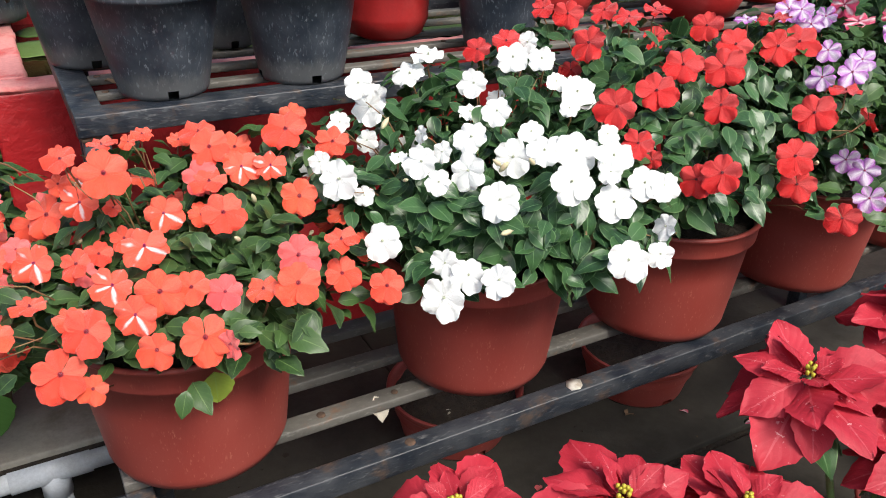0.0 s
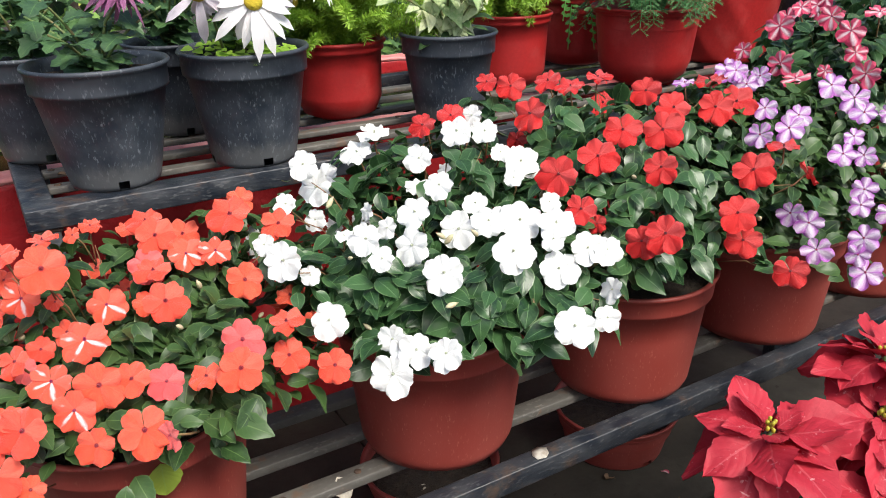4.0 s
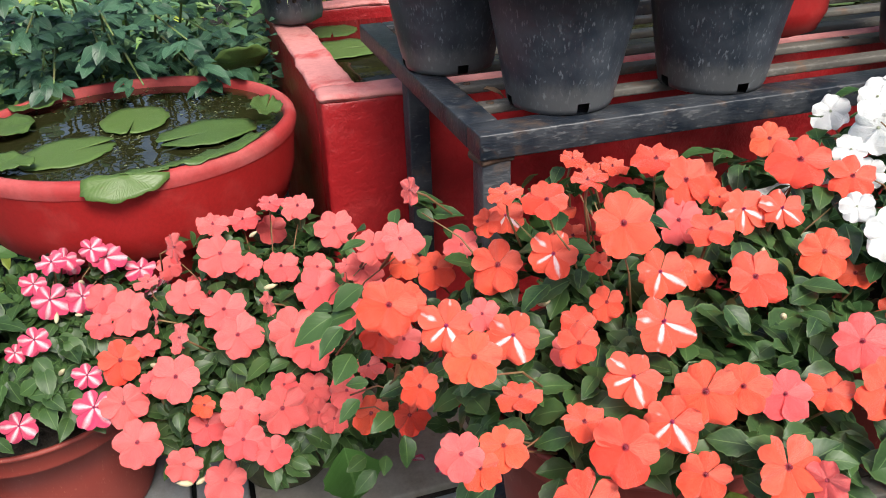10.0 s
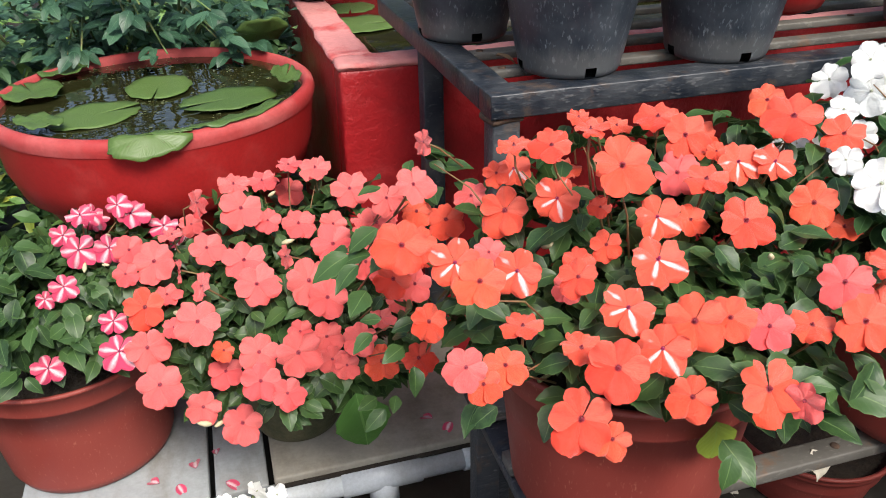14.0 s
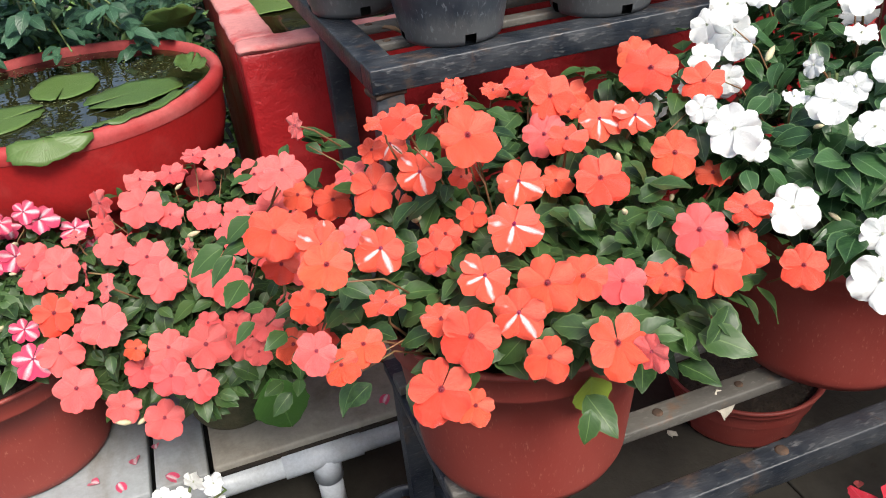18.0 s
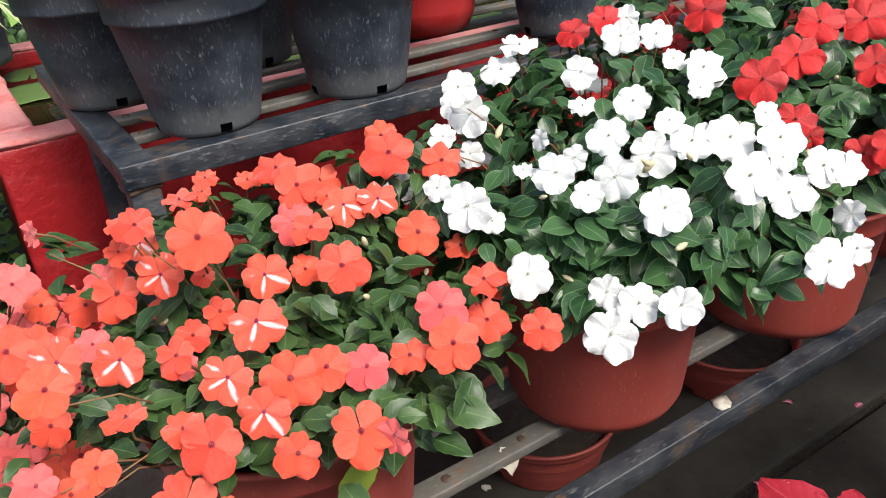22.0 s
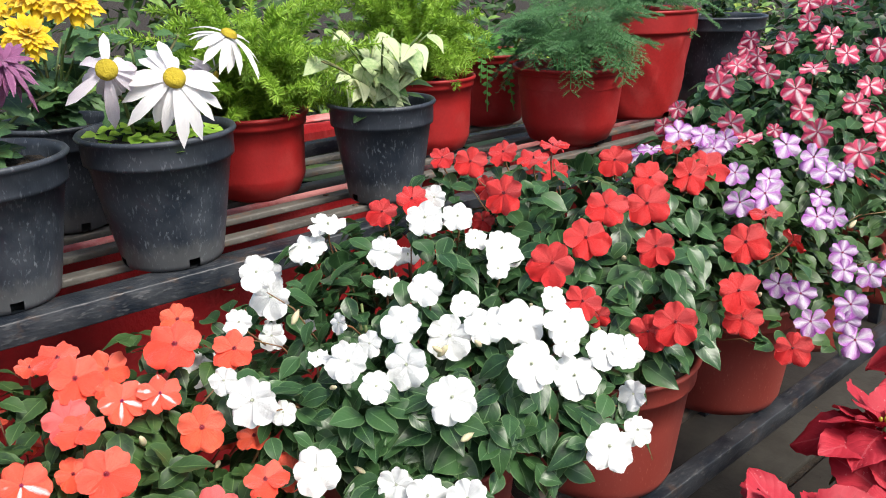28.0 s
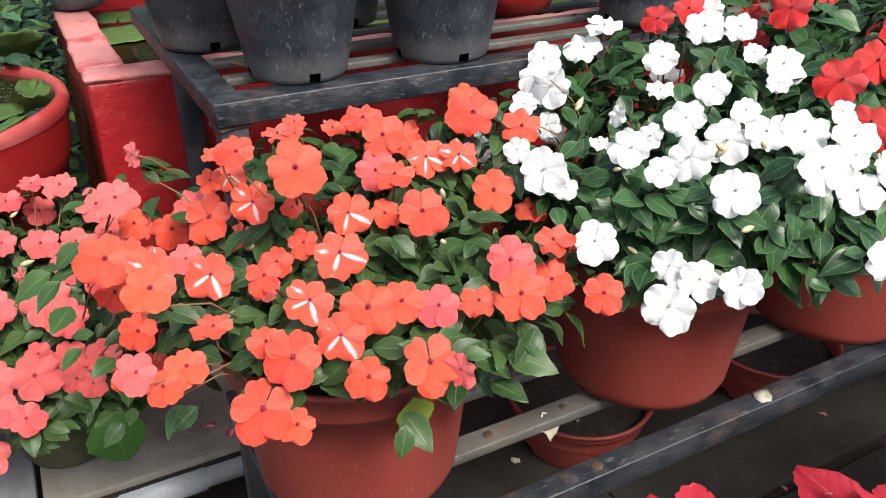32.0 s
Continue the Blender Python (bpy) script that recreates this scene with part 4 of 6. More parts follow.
PINK_PLANT_PINK_UP = [
    (1.079, 0.693, 0.975, 42), (1.265, 0.691, 1.061, 41),
]
CORAL_PLANT_CORAL_OPEN = [
    (-0.266, 1.103, 0.737, 51), (-0.124, 1.153, 0.721, 51), (-0.198, 1.126, 0.694, 46), (-0.158, 1.087, 0.706, 36),
    (-0.165, 1.053, 0.696, 54), (-0.314, 1.103, 0.690, 45), (-0.272, 1.042, 0.698, 50), (-0.262, 1.011, 0.681, 51),
    (-0.204, 0.990, 0.687, 57), (-0.187, 0.970, 0.673, 47), (-0.378, 1.111, 0.678, 55), (-0.407, 1.136, 0.686, 40),
    (-0.413, 1.106, 0.669, 32), (-0.332, 0.990, 0.657, 53), (-0.398, 1.038, 0.603, 50), (-0.389, 1.005, 0.570, 56),
    (-0.313, 1.005, 0.572, 40), (-0.271, 0.953, 0.627, 45), (-0.274, 0.917, 0.614, 43), (-0.230, 0.923, 0.638, 53),
    (-0.248, 0.906, 0.599, 38), (-0.194, 0.958, 0.628, 39),
]
CORAL_PLANT_CORAL_OPEN_MORE = [
    (-0.192, 0.939, 0.609, 34), (-0.160, 0.933, 0.635, 40), (-0.345, 0.989, 0.538, 43), (-0.303, 0.970, 0.518, 50),
    (-0.144, 0.946, 0.725, 38), (-0.121, 0.992, 0.747, 43), (-0.115, 0.956, 0.793, 37), (-0.120, 0.812, 0.870, 36),
    (-0.116, 0.837, 0.754, 35), (-0.363, 1.030, 0.630, 27), (-0.177, 0.932, 0.602, 32),
]
CORAL_PLANT_CORAL_UP = [
    (-0.271, 1.251, 0.707, 46), (-0.231, 1.274, 0.697, 44), (-0.194, 1.235, 0.732, 35), (-0.160, 1.212, 0.732, 47),
    (-0.134, 1.016, 0.739, 28), (-0.353, 1.132, 0.700, 30),
]
CORAL_PLANT_CORAL_SIDE = [
    (-0.320, 1.170, 0.722, 39), (-0.349, 1.089, 0.672, 29), (-0.323, 1.038, 0.674, 37), (-0.223, 1.050, 0.690, 31),
]
CORAL_PLANT_ORANGE_OPEN = [
    (-0.394, 1.066, 0.642, 50), (-0.138, 0.922, 0.606, 43), (-0.118, 0.826, 0.674, 37), (-0.129, 0.737, 0.777, 33),
    (-0.140, 0.778, 0.831, 46), (-0.105, 0.864, 0.818, 32), (-0.310, 0.992, 0.611, 26),
]
STRIPED_PLANT_PINK_OPEN = [
    (-0.414, 1.267, 0.676, 46), (-0.428, 1.264, 0.693, 34), (-0.470, 1.166, 0.681, 43), (-0.436, 1.174, 0.674, 39),
    (-0.490, 1.198, 0.689, 32), (-0.488, 1.122, 0.656, 33), (-0.435, 1.079, 0.622, 33), (-0.432, 1.051, 0.596, 46),
    (-0.523, 1.088, 0.565, 39), (-0.517, 1.139, 0.633, 24),
]
STRIPED_PLANT_PINK_UP = [
    (-0.374, 1.264, 0.652, 43), (-0.468, 1.218, 0.705, 36),
]

# ---- potted flowers on the lower rack and the bench ----
BR = (0.129, 0.19, POT_BROWN)
GP = "potted impatiens"
I, D = LEAVES["imp"], LEAVES["dark"]
dome_plant("orange_impatiens", "orange impatiens in a brown plastic pot on the rack", (0.063, 0.736, 0.5485), BR, (0.075, 0.73, 0.70, 0.25, 0.22, 0.20), [(ORANGE_PLANT_ORANGE_OPEN, "orange", "open"), (ORANGE_PLANT_ORANGE_OPEN_MORE, "orange", "open"), (ORANGE_PLANT_CORAL_OPEN, "coral", "open"), (ORANGE_PLANT_ORANGE_UP, "orange", "up"), (ORANGE_PLANT_CORAL_SIDE, "coral", "side"), (ORANGE_PLANT_STAR_OPEN, "star", "open")], "orange", I, 300, GP, 1, back=10, fill=9, clear=(CORAL_PLANT_CORAL_OPEN_MORE, CORAL_PLANT_ORANGE_OPEN, WHITE_PLANT_WHITE_OPEN))
dome_plant("white_impatiens", "white impatiens in a brown plastic pot on the rack", (0.446, 0.726, 0.5485), BR, (0.44, 0.72, 0.745, 0.235, 0.245, 0.21), [(WHITE_PLANT_WHITE_OPEN, "white", "open"), (WHITE_PLANT_WHITE_OPEN_MORE, "white", "open"), (WHITE_PLANT_WHITE_UP, "white", "up"), (WHITE_PLANT_WHITE_SIDE, "white", "side"), (WHITE_PLANT_RED_OPEN, "red", "open")], "white", D, 300, GP, 2, back=6, clear=(ORANGE_PLANT_ORANGE_OPEN_MORE, ORANGE_PLANT_CORAL_OPEN))
dome_plant("red_impatiens", "bright red impatiens in a brown plastic pot on the rack", (0.766, 0.705, 0.5485), BR, (0.745, 0.725, 0.785, 0.245, 0.245, 0.21), [(RED_PLANT_RED_OPEN, "red", "open"), (RED_PLANT_RED_UP, "red", "up"), (RED_PLANT_RED_SIDE, "red", "side")], "red", D, 300, GP, 3, back=6, clear=(PURPLE_PLANT_PURPLE_OPEN,))
dome_plant("purple_impatiens", "purple and white impatiens in a brown plastic pot", (1.078, 0.707, 0.5485), BR, (1.0, 0.69, 0.785, 0.22, 0.235, 0.205), [(PURPLE_PLANT_PURPLE_OPEN, "purple", "open"), (PURPLE_PLANT_PURPLE_OPEN_MORE, "purple", "open"), (PURPLE_PLANT_PURPLE_UP, "purple", "up")], "purple", I, 280, GP, 4, back=6)
dome_plant("striped_impatiens", "pink and white striped impatiens in a brown pot", (1.385, 0.715, 0.5485), BR, (1.32, 0.74, 0.82, 0.26, 0.24, 0.25), [(PINK_PLANT_PINK_OPEN, "pink", "open"), (PINK_PLANT_PINK_UP, "pink", "up")], "pink", D, 290, GP, 5, back=10)
dome_plant("striped_impatiens", "pale pink striped impatiens in a brown pot", (1.712, 0.69, 0.5485), BR, (1.66, 0.78, 0.88, 0.28, 0.27, 0.29), [], "pink", D, 260, GP, 6, back=40)
dome_plant("coral_impatiens", "coral impatiens in a mossy clay pot on the bench", (-0.228, 1.185, 0.331), (0.082, 0.13, MOSSY), (-0.22, 1.12, 0.52, 0.205, 0.22, 0.215), [(CORAL_PLANT_CORAL_OPEN, "coral", "open"), (CORAL_PLANT_CORAL_OPEN_MORE, "coral", "open"), (CORAL_PLANT_CORAL_UP, "coral", "up"), (CORAL_PLANT_CORAL_SIDE, "coral", "side"), (CORAL_PLANT_ORANGE_OPEN, "orange", "open")], "coral", I, 290, GP, 7, back=6, fill=8)
dome_plant("striped_impatiens", "pink and white impatiens in a brown pot on the bench", (-0.53, 1.225, 0.331), (0.142, 0.195, POT_BROWN), (-0.50, 1.205, 0.55, 0.17, 0.17, 0.14), [(STRIPED_PLANT_PINK_OPEN, "pink", "open"), (STRIPED_PLANT_PINK_UP, "pink", "up")], "pink", I, 240, GP, 8, back=4)


def old_leaf(at, length, width, way, up, material, seed, name, label):
    ob = part(name, blade(length, width, 10, 0.15, 0.3, 0.75, 0.42, 0.03, 0.05, seed), material)
    ob.matrix_world = lay(at, way, up)
    return tagged(ob, label, "leaf")


BIG = leaf_mat("broad_leaf", (0.04, 0.115, 0.025), (0.06, 0.15, 0.03), (0.14, 0.26, 0.08))
LIME = leaf_mat("yellowing_leaf", (0.16, 0.25, 0.03), (0.24, 0.3, 0.04), (0.2, 0.3, 0.06))
BROWN_LEAF = worn("withered_leaf", (0.24, 0.16, 0.09), (0.13, 0.08, 0.04), 0.8, 40)
old_leaf((-0.172, 0.912, 0.575), 0.088, 0.066, (0.12, -0.15, -1), (0.0, -1, 0.35), BIG, 3, "broad_leaf", "broad green leaf hanging below the coral flowers")
old_leaf((0.064, 0.598, 0.732), 0.036, 0.036, (0.0, -0.3, -1), (0.0, -1, 0.4), LIME, 4, "yellowing_leaf", "small round yellowing leaf below the orange flowers")
old_leaf((0.463, 0.535, 0.835), 0.04, 0.022, (0.2, -0.3, -1), (0.2, -1, 0.2), BROWN_LEAF, 5, "withered_leaf", "brown withered leaf hanging among the white flowers")


# ---- other plants ----
def needle_frond(path, steps, per, length, rnd, flat=False, width=0.0014):
    """A feathery frond: a thin stem set with needles."""
    bm = tube(path, 0.0012, 4)
    uvl = bm.loops.layers.uv.verify()
    pts = [Vector(p) for p in path]
    n = len(pts) - 1
    for s in range(steps):
        t = (s + 0.5) / steps * n
        i = min(int(t), n - 1)
        p = pts[i].lerp(pts[i + 1], t - i)
        d = (pts[i + 1] - pts[i]).normalized()
        u = d.orthogonal().normalized()
        v = d.cross(u)
        for k in range(per):
            a = rnd.uniform(0, 6.283)
            out = (u * math.cos(a) + v * math.sin(a)) + d * rnd.uniform(0.2, 0.9) + Vector((0, 0, 0.15))
            out.normalize()
            ln = length * rnd.uniform(0.6, 1.2)
            side = out.cross(Vector((rnd.uniform(-1, 1), rnd.uniform(-1, 1), rnd.uniform(-1, 1)))).normalized() * width
            q = [bm.verts.new(p - side * 0.4), bm.verts.new(p + side * 0.4), bm.verts.new(p + out * ln * 0.6 + side), bm.verts.new(p + out * ln), bm.verts.new(p + out * ln * 0.6 - side)]
            bm.faces.new(q)
    return bm


def arch(start, way, length, rise, droop, n=8):
    """Points of a stem that rises from start and bends over along way."""
    w = Vector((way[0], way[1], 0)).normalized()
    return [Vector(start) + w * length * t * (0.35 + 0.65 * t) + Vector((0, 0, rise * t - droop * t * t)) for t in (i / n for i in range(n + 1))]


def foxtail_fern(parent, base, count, length, height, seed, material, needles=(34, 9), size=0.013):
    rnd = random.Random(seed)
    for i in range(count):
        a = 6.283 * i / count + rnd.uniform(-0.3, 0.3)
        rise = height * rnd.uniform(0.3, 1.15)
        path = arch((base[0] + 0.02 * math.cos(a), base[1] + 0.02 * math.sin(a), base[2]), (math.cos(a), math.sin(a)), length * rnd.uniform(0.2, 1.05), rise, rise * rnd.uniform(0.3, 0.95))
        part("frond", needle_frond(path, needles[0], needles[1], size, rnd, width=0.0009), material, parent, smooth=False)


def plume_fern(parent, base, count, length, height, seed, material, ways=None):
    """Fine flat plumes with short side twigs, drooping over the rim."""
    rnd = random.Random(seed)
    for i in range(count):
        a = ways[i] if ways and i < len(ways) else 6.283 * i / count + rnd.uniform(-0.3, 0.3)
        rise = height * rnd.uniform(0.5, 1.1)
        path = arch((base[0] + 0.03 * math.cos(a), base[1] + 0.03 * math.sin(a), base[2]), (math.cos(a), math.sin(a)), length * rnd.uniform(0.7, 1.15), rise, rise * rnd.uniform(0.4, 1.15), 22)
        bm = tube(path, 0.0009, 4)
        side = Vector((-math.sin(a), math.cos(a), 0))
        for s in range(4, 23):
            p = path[s]
            d = (path[s] - path[s - 1]).normalized()
            for sg in (-1, 1):
                ln = 0.040 * (1 - 0.6 * abs(s - 11) / 12) * rnd.uniform(0.8, 1.2)
                w = (side * sg * 0.9 + d * 0.7 + Vector((0, 0, rnd.uniform(-0.3, 0.1)))).normalized()
                for k in range(12):
                    q = p + w * ln * (k + 1) / 12
                    for e in range(4):
                        o = (w.cross(Vector((0, 0, 1))) * rnd.uniform(-1, 1) + w * 0.5 + Vector((0, 0, rnd.uniform(-0.6, 0.6)))).normalized() * 0.0065
                        z = o.orthogonal().normalized() * 0.00045
                        bm.faces.new([bm.verts.new(q - z), bm.verts.new(q + z), bm.verts.new(q + o)])
        bm.loops.layers.uv.verify()
        part("frond", bm, material, parent, smooth=False)


def round_flower(name, petals, rings, length, width, material, seed, lift=0.9, wild=0.0):
    """A double flower head of many narrow petals facing +z."""
    rnd = random.Random(seed)
    bm = bmesh.new()
    for r in range(rings):
        t = r / max(1, rings - 1)
        for i in range(int(petals * (1 - 0.45 * t))):
            a = 6.283 * i / (petals * (1 - 0.45 * t)) + rnd.uniform(-0.15, 0.15) + r
            el = (t if rings > 1 else 1) * lift + rnd.uniform(-0.2, 0.14)
            el += rnd.uniform(-wild, wild * 0.6)
            pb = blade(length * (1 - 0.4 * t) * rnd.uniform(0.85 - wild * 0.3, 1.1), width * rnd.uniform(0.85, 1.15), 5, 0.25, 0.25 + rnd.uniform(0, wild), 0.5, 0.6, 0, wild * 0.1, i, 2)
            me = bpy.data.meshes.new("tmp")
            pb.to_mesh(me)
            pb.free()
            k = len(bm.verts)
            bm.from_mesh(me)
            bpy.data.meshes.remove(me)
            bm.verts.ensure_lookup_table()
            m = Matrix.Rotation(a, 4, "Z") @ Matrix.Rotation(el, 4, "X") @ Matrix.Translation((0, 0.002, 0.001 * r))
            for v in bm.verts[k:]:
                v.co = m @ v.co
    return mesh_of(bm, name, material)


YELLOW = petal_mat("yellow_petal", (0.85, 0.62, 0.015), (0.8, 0.48, 0.0), eye=(0.7, 0.4, 0.0))
MAUVE = petal_mat("mauve_petal", (0.36, 0.12, 0.28), (0.22, 0.06, 0.16), eye=(0.2, 0.05, 0.12), vary=0.8)
DAISY_WHITE = petal_mat("daisy_petal", (0.84, 0.84, 0.82), (0.75, 0.7, 0.78), eye=(0.7, 0.7, 0.5), vary=0.3)
DISC = worn("yellow_disc", (0.48, 0.36, 0.02), (0.33, 0.27, 0.02), 0.8, 90, 0.4, 0.7, 400, 1.0, dist=0.003)
SPIDER = petal_mat("striped_blade", (0.62, 0.68, 0.40), (0.55, 0.62, 0.3), eye=(0.3, 0.4, 0.15), stripe=(0.13, 0.28, 0.05), stripe_width=0.45)
WATER = mat("dark_pond_water", (0.020, 0.020, 0.007), 0.02, 0, 0.5)
bumped(WATER, noisy(WATER, 22, 2, 0.5), 0.12, 0.01)

MUM_LEAVES = [mesh_of(blade(0.046, 0.031, 10, 0.2, 0.35, 0.7, 0.5, 0.22, 0.06, s), "leaf", LEAF_MUM) for s in range(3)]
CREAM_LEAVES = [mesh_of(blade(0.050, 0.035, 8, 0.25, 0.3, 1.1, 0.25, 0.0, 0.05, s), "leaf", LEAF_PALE) for s in range(3)]
CLOVER = [mesh_of(blade(0.016, 0.018, 4, 0.2, 0.1, 0.4, 0.6, 0.0, 0.02, s), "leaf", FERN) for s in range(2)]
DAISY = round_flower("daisy_petals", 18, 1, 0.044, 0.0105, DAISY_WHITE, 3, -0.12, 0.28)
DAISY_TIRED = round_flower("daisy_petals", 17, 1, 0.045, 0.0100, petal_mat("fading_daisy_petal", (0.83, 0.80, 0.82), (0.62, 0.48, 0.62), eye=(0.7, 0.7, 0.5), vary=0.45), 8, -0.4, 0.6)
YELLOW_HEAD = round_flower("yellow_head", 22, 5, 0.026, 0.008, YELLOW, 4, 1.3)
MAUVE_HEAD = round_flower("mauve_head", 24, 4, 0.036, 0.0052, MAUVE, 5, 0.75, 0.6)
BRACTS = [mesh_of(blade(0.092, 0.066, 12, 0.03 + 0.06 * (s % 3), 0.02 + 0.10 * (s % 5), 0.85, 0.45, 0.05, 0.07, s, 6), "bract", BRACT) for s in range(7)]
BRACT_DARK = leaf_mat("dull_bract", (0.075, 0.018, 0.03), (0.12, 0.025, 0.035), (0.2, 0.08, 0.08))
OLD_BRACT = mesh_of(blade(0.09, 0.055, 10, 0.10, 0.2, 1.0, 0.45, 0.03, 0.03, 7), "bract", BRACT_DARK)
CYATHIA = worn("yellow_green_bead", (0.4, 0.38, 0.03), (0.3, 0.08, 0.03), 0.5, 200)


def pot_plant(name, label, at, r, h, material, category="potted plant", base=0.72, foot=0.0, group="pots on the rack", rim_h=0.035):
    e = thing(name, at, label, category, group)
    nursery_pot(e, r, h, material, base, round_foot=foot, rim_h=rim_h)
    return e


def bushy(parent, base, leaves, count, spread, height, seed, stems=8, shrink=1.0, front=0.3, hang=False):
    """Upright stems from base with leaves along them."""
    rnd = random.Random(seed)
    for i in range(stems):
        a = 6.283 * i / stems + rnd.uniform(-0.4, 0.4)
        ln = spread * rnd.uniform(0.35, 1.0)
        path = arch((base[0], base[1], base[2]), (math.cos(a), math.sin(a)), ln, height * rnd.uniform(0.65, 1.1), height * 0.15, 6)
        part("stem", tube(path, 0.0025, 5, None, 0.6), STEM, parent)
        for k in range(count // stems):
            t = rnd.uniform(0.15, 1.0) * 6
            j = min(int(t), 5)
            p = path[j].lerp(path[j + 1], t - j)
            b = rnd.uniform(0, 6.283)
            way = Vector((math.cos(b), math.sin(b), rnd.uniform(-0.3, 0.6)))
            if hang:
                way = Vector((math.cos(b) * 0.7, math.sin(b) * 0.7 - 0.5, rnd.uniform(-1.1, 0.0)))
                place("leaf", rnd.choice(leaves), lay(p, way, (rnd.uniform(-0.5, 0.5), -0.9, 0.9), shrink * rnd.uniform(0.6, 1.15)), parent)
                continue
            place("leaf", rnd.choice(leaves), lay(p, way, (way.x * 0.3, way.y * 0.3 - front, 1), shrink * rnd.uniform(0.6, 1.15)), parent)


def flower_on(parent, mesh, at, face, foot, size=1.0, disc=False, name="flower"):
    """A flower head on a stem from foot, in the parent's space."""
    fl = place(name, mesh, aim(at, face, 0.3, size), parent)
    if disc:
        d = part("disc", lathe([(0.0088, -0.001), (0.0085, 0.002), (0.006, 0.004), (0, 0.005)], 20), DISC, fl, "yellow flower disc")
        d.location = (0, 0, 0.002)
    f = Vector(face).normalized()
    a = Vector(at) - f * 0.004
    part("flower_stem", tube([foot, Vector(foot).lerp(a, 0.5) + Vector((0, 0, 0.02)), a - f * 0.02 - Vector((0, 0, 0.01)), a], 0.002, 6), STEM, parent)
    return fl


# ---- pots on the upper rack ----
RK = 0.8895
p = pot_plant("mauve_chrysanthemum", "black plastic pot with a fading mauve chrysanthemum", (0.128, 1.039, RK), 0.088, 0.162, POT_BLACK, base=0.68)
bushy(p, (0, 0, 0.13), MUM_LEAVES, 60, 0.10, 0.14, 11, 7)
flower_on(p, MAUVE_HEAD, (0.034, -0.05, 0.255), (0.1, -0.6, 0.5), (0.0, 0, 0.13), 1.12)
p = pot_plant("white_daisies", "black plastic pot with white daisies and clover", (0.323, 1.037, RK), 0.088, 0.163, POT_BLACK, base=0.70)
for q, f, s in (((-0.006, -0.086, 0.228), (-0.1, -0.75, 0.5), 1.36), ((-0.072, -0.077, 0.243), (-0.25, -0.8, 0.3), 1.28), ((0.10, -0.01, 0.263), (0.25, -0.35, 0.75), 1.15), ((0.085, 0.01, 0.215), (0.5, -0.5, -0.2), 0.75)):
    flower_on(p, DAISY_TIRED if q[0] == -0.072 or q[0] == 0.085 else DAISY, q, f, (q[0] * 0.3, 0.0, 0.13), s, True)
bushy(p, (0.0, 0.03, 0.13), MUM_LEAVES, 54, 0.07, 0.17, 12, 6, shrink=0.9)
rnd = random.Random(5)
for i in range(90):
    a, q = rnd.uniform(0, 6.283), 0.075 * math.sqrt(rnd.random())
    place("clover_leaf", rnd.choice(CLOVER), lay((q * math.cos(a), q * math.sin(a), 0.145 + rnd.uniform(0, 0.025)), (rnd.uniform(-1, 1), rnd.uniform(-1, 1), 0.1), (0, -0.3, 1), rnd.uniform(0.7, 1.2)), p)
p = pot_plant("white_chrysanthemum", "black plastic pot with leafy white chrysanthemum", (0.061, 1.235, RK), 0.086, 0.156, POT_BLACK, base=0.70)
bushy(p, (0, 0, 0.13), MUM_LEAVES, 70, 0.10, 0.16, 13, 8)
for q in ((0.05, -0.03, 0.25), (-0.01, -0.02, 0.27)):
    flower_on(p, DAISY, q, (0.1, -0.6, 0.6), (0, 0, 0.13), 0.5)
p = pot_plant("yellow_chrysanthemum", "black plastic pot with yellow chrysanthemums", (0.275, 1.27, RK), 0.074, 0.15, POT_BLACK)
bushy(p, (0, 0, 0.13), MUM_LEAVES, 70, 0.12, 0.15, 14, 8)
for q, s in (((-0.03, -0.06, 0.265), 1.0), ((0.03, -0.06, 0.305), 1.15), ((-0.09, -0.07, 0.245), 0.9), ((0.0, 0.0, 0.31), 1.0), ((-0.05, 0.02, 0.30), 0.9)):
    flower_on(p, YELLOW_HEAD, q, (-0.1, -0.6, 0.5), (0, 0, 0.13), s * 1.2)
p = pot_plant("arrowhead_plant", "black plastic pot with cream and green arrowhead leaves", (0.682, 1.072, RK), 0.079, 0.151, POT_BLACK, base=0.72)
bushy(p, (0, 0, 0.13), CREAM_LEAVES, 96, 0.115, 0.135, 15, 14, shrink=0.82, hang=True)
bushy(p, (0, 0, 0.10), LEAVES["imp"], 40, 0.07, 0.10, 45, 8)
p = pot_plant("foxtail_fern", "round red clay pot with bright green foxtail fern", (0.540, 1.215, RK), 0.083, 0.135, POT_RED, base=0.9, foot=0.035, rim_h=0.02)
foxtail_fern(p, (0, 0, 0.11), 120, 0.19, 0.36, 16, FERN, (44, 14), 0.014)
p = pot_plant("foxtail_fern", "red clay pot with bright green foxtail fern", (0.945, 1.275, RK), 0.088, 0.145, POT_RED, base=0.88, foot=0.03, rim_h=0.02)
foxtail_fern(p, (-0.02, 0.02, 0.12), 120, 0.15, 0.36, 17, FERN, (44, 14), 0.014)
p = pot_plant("sword_fern", "red clay pot with hanging sword fern fronds", (1.225, 1.40, RK), 0.105, 0.16, POT_RED, base=0.8, foot=0.03, rim_h=0.02)
rnd = random.Random(8)
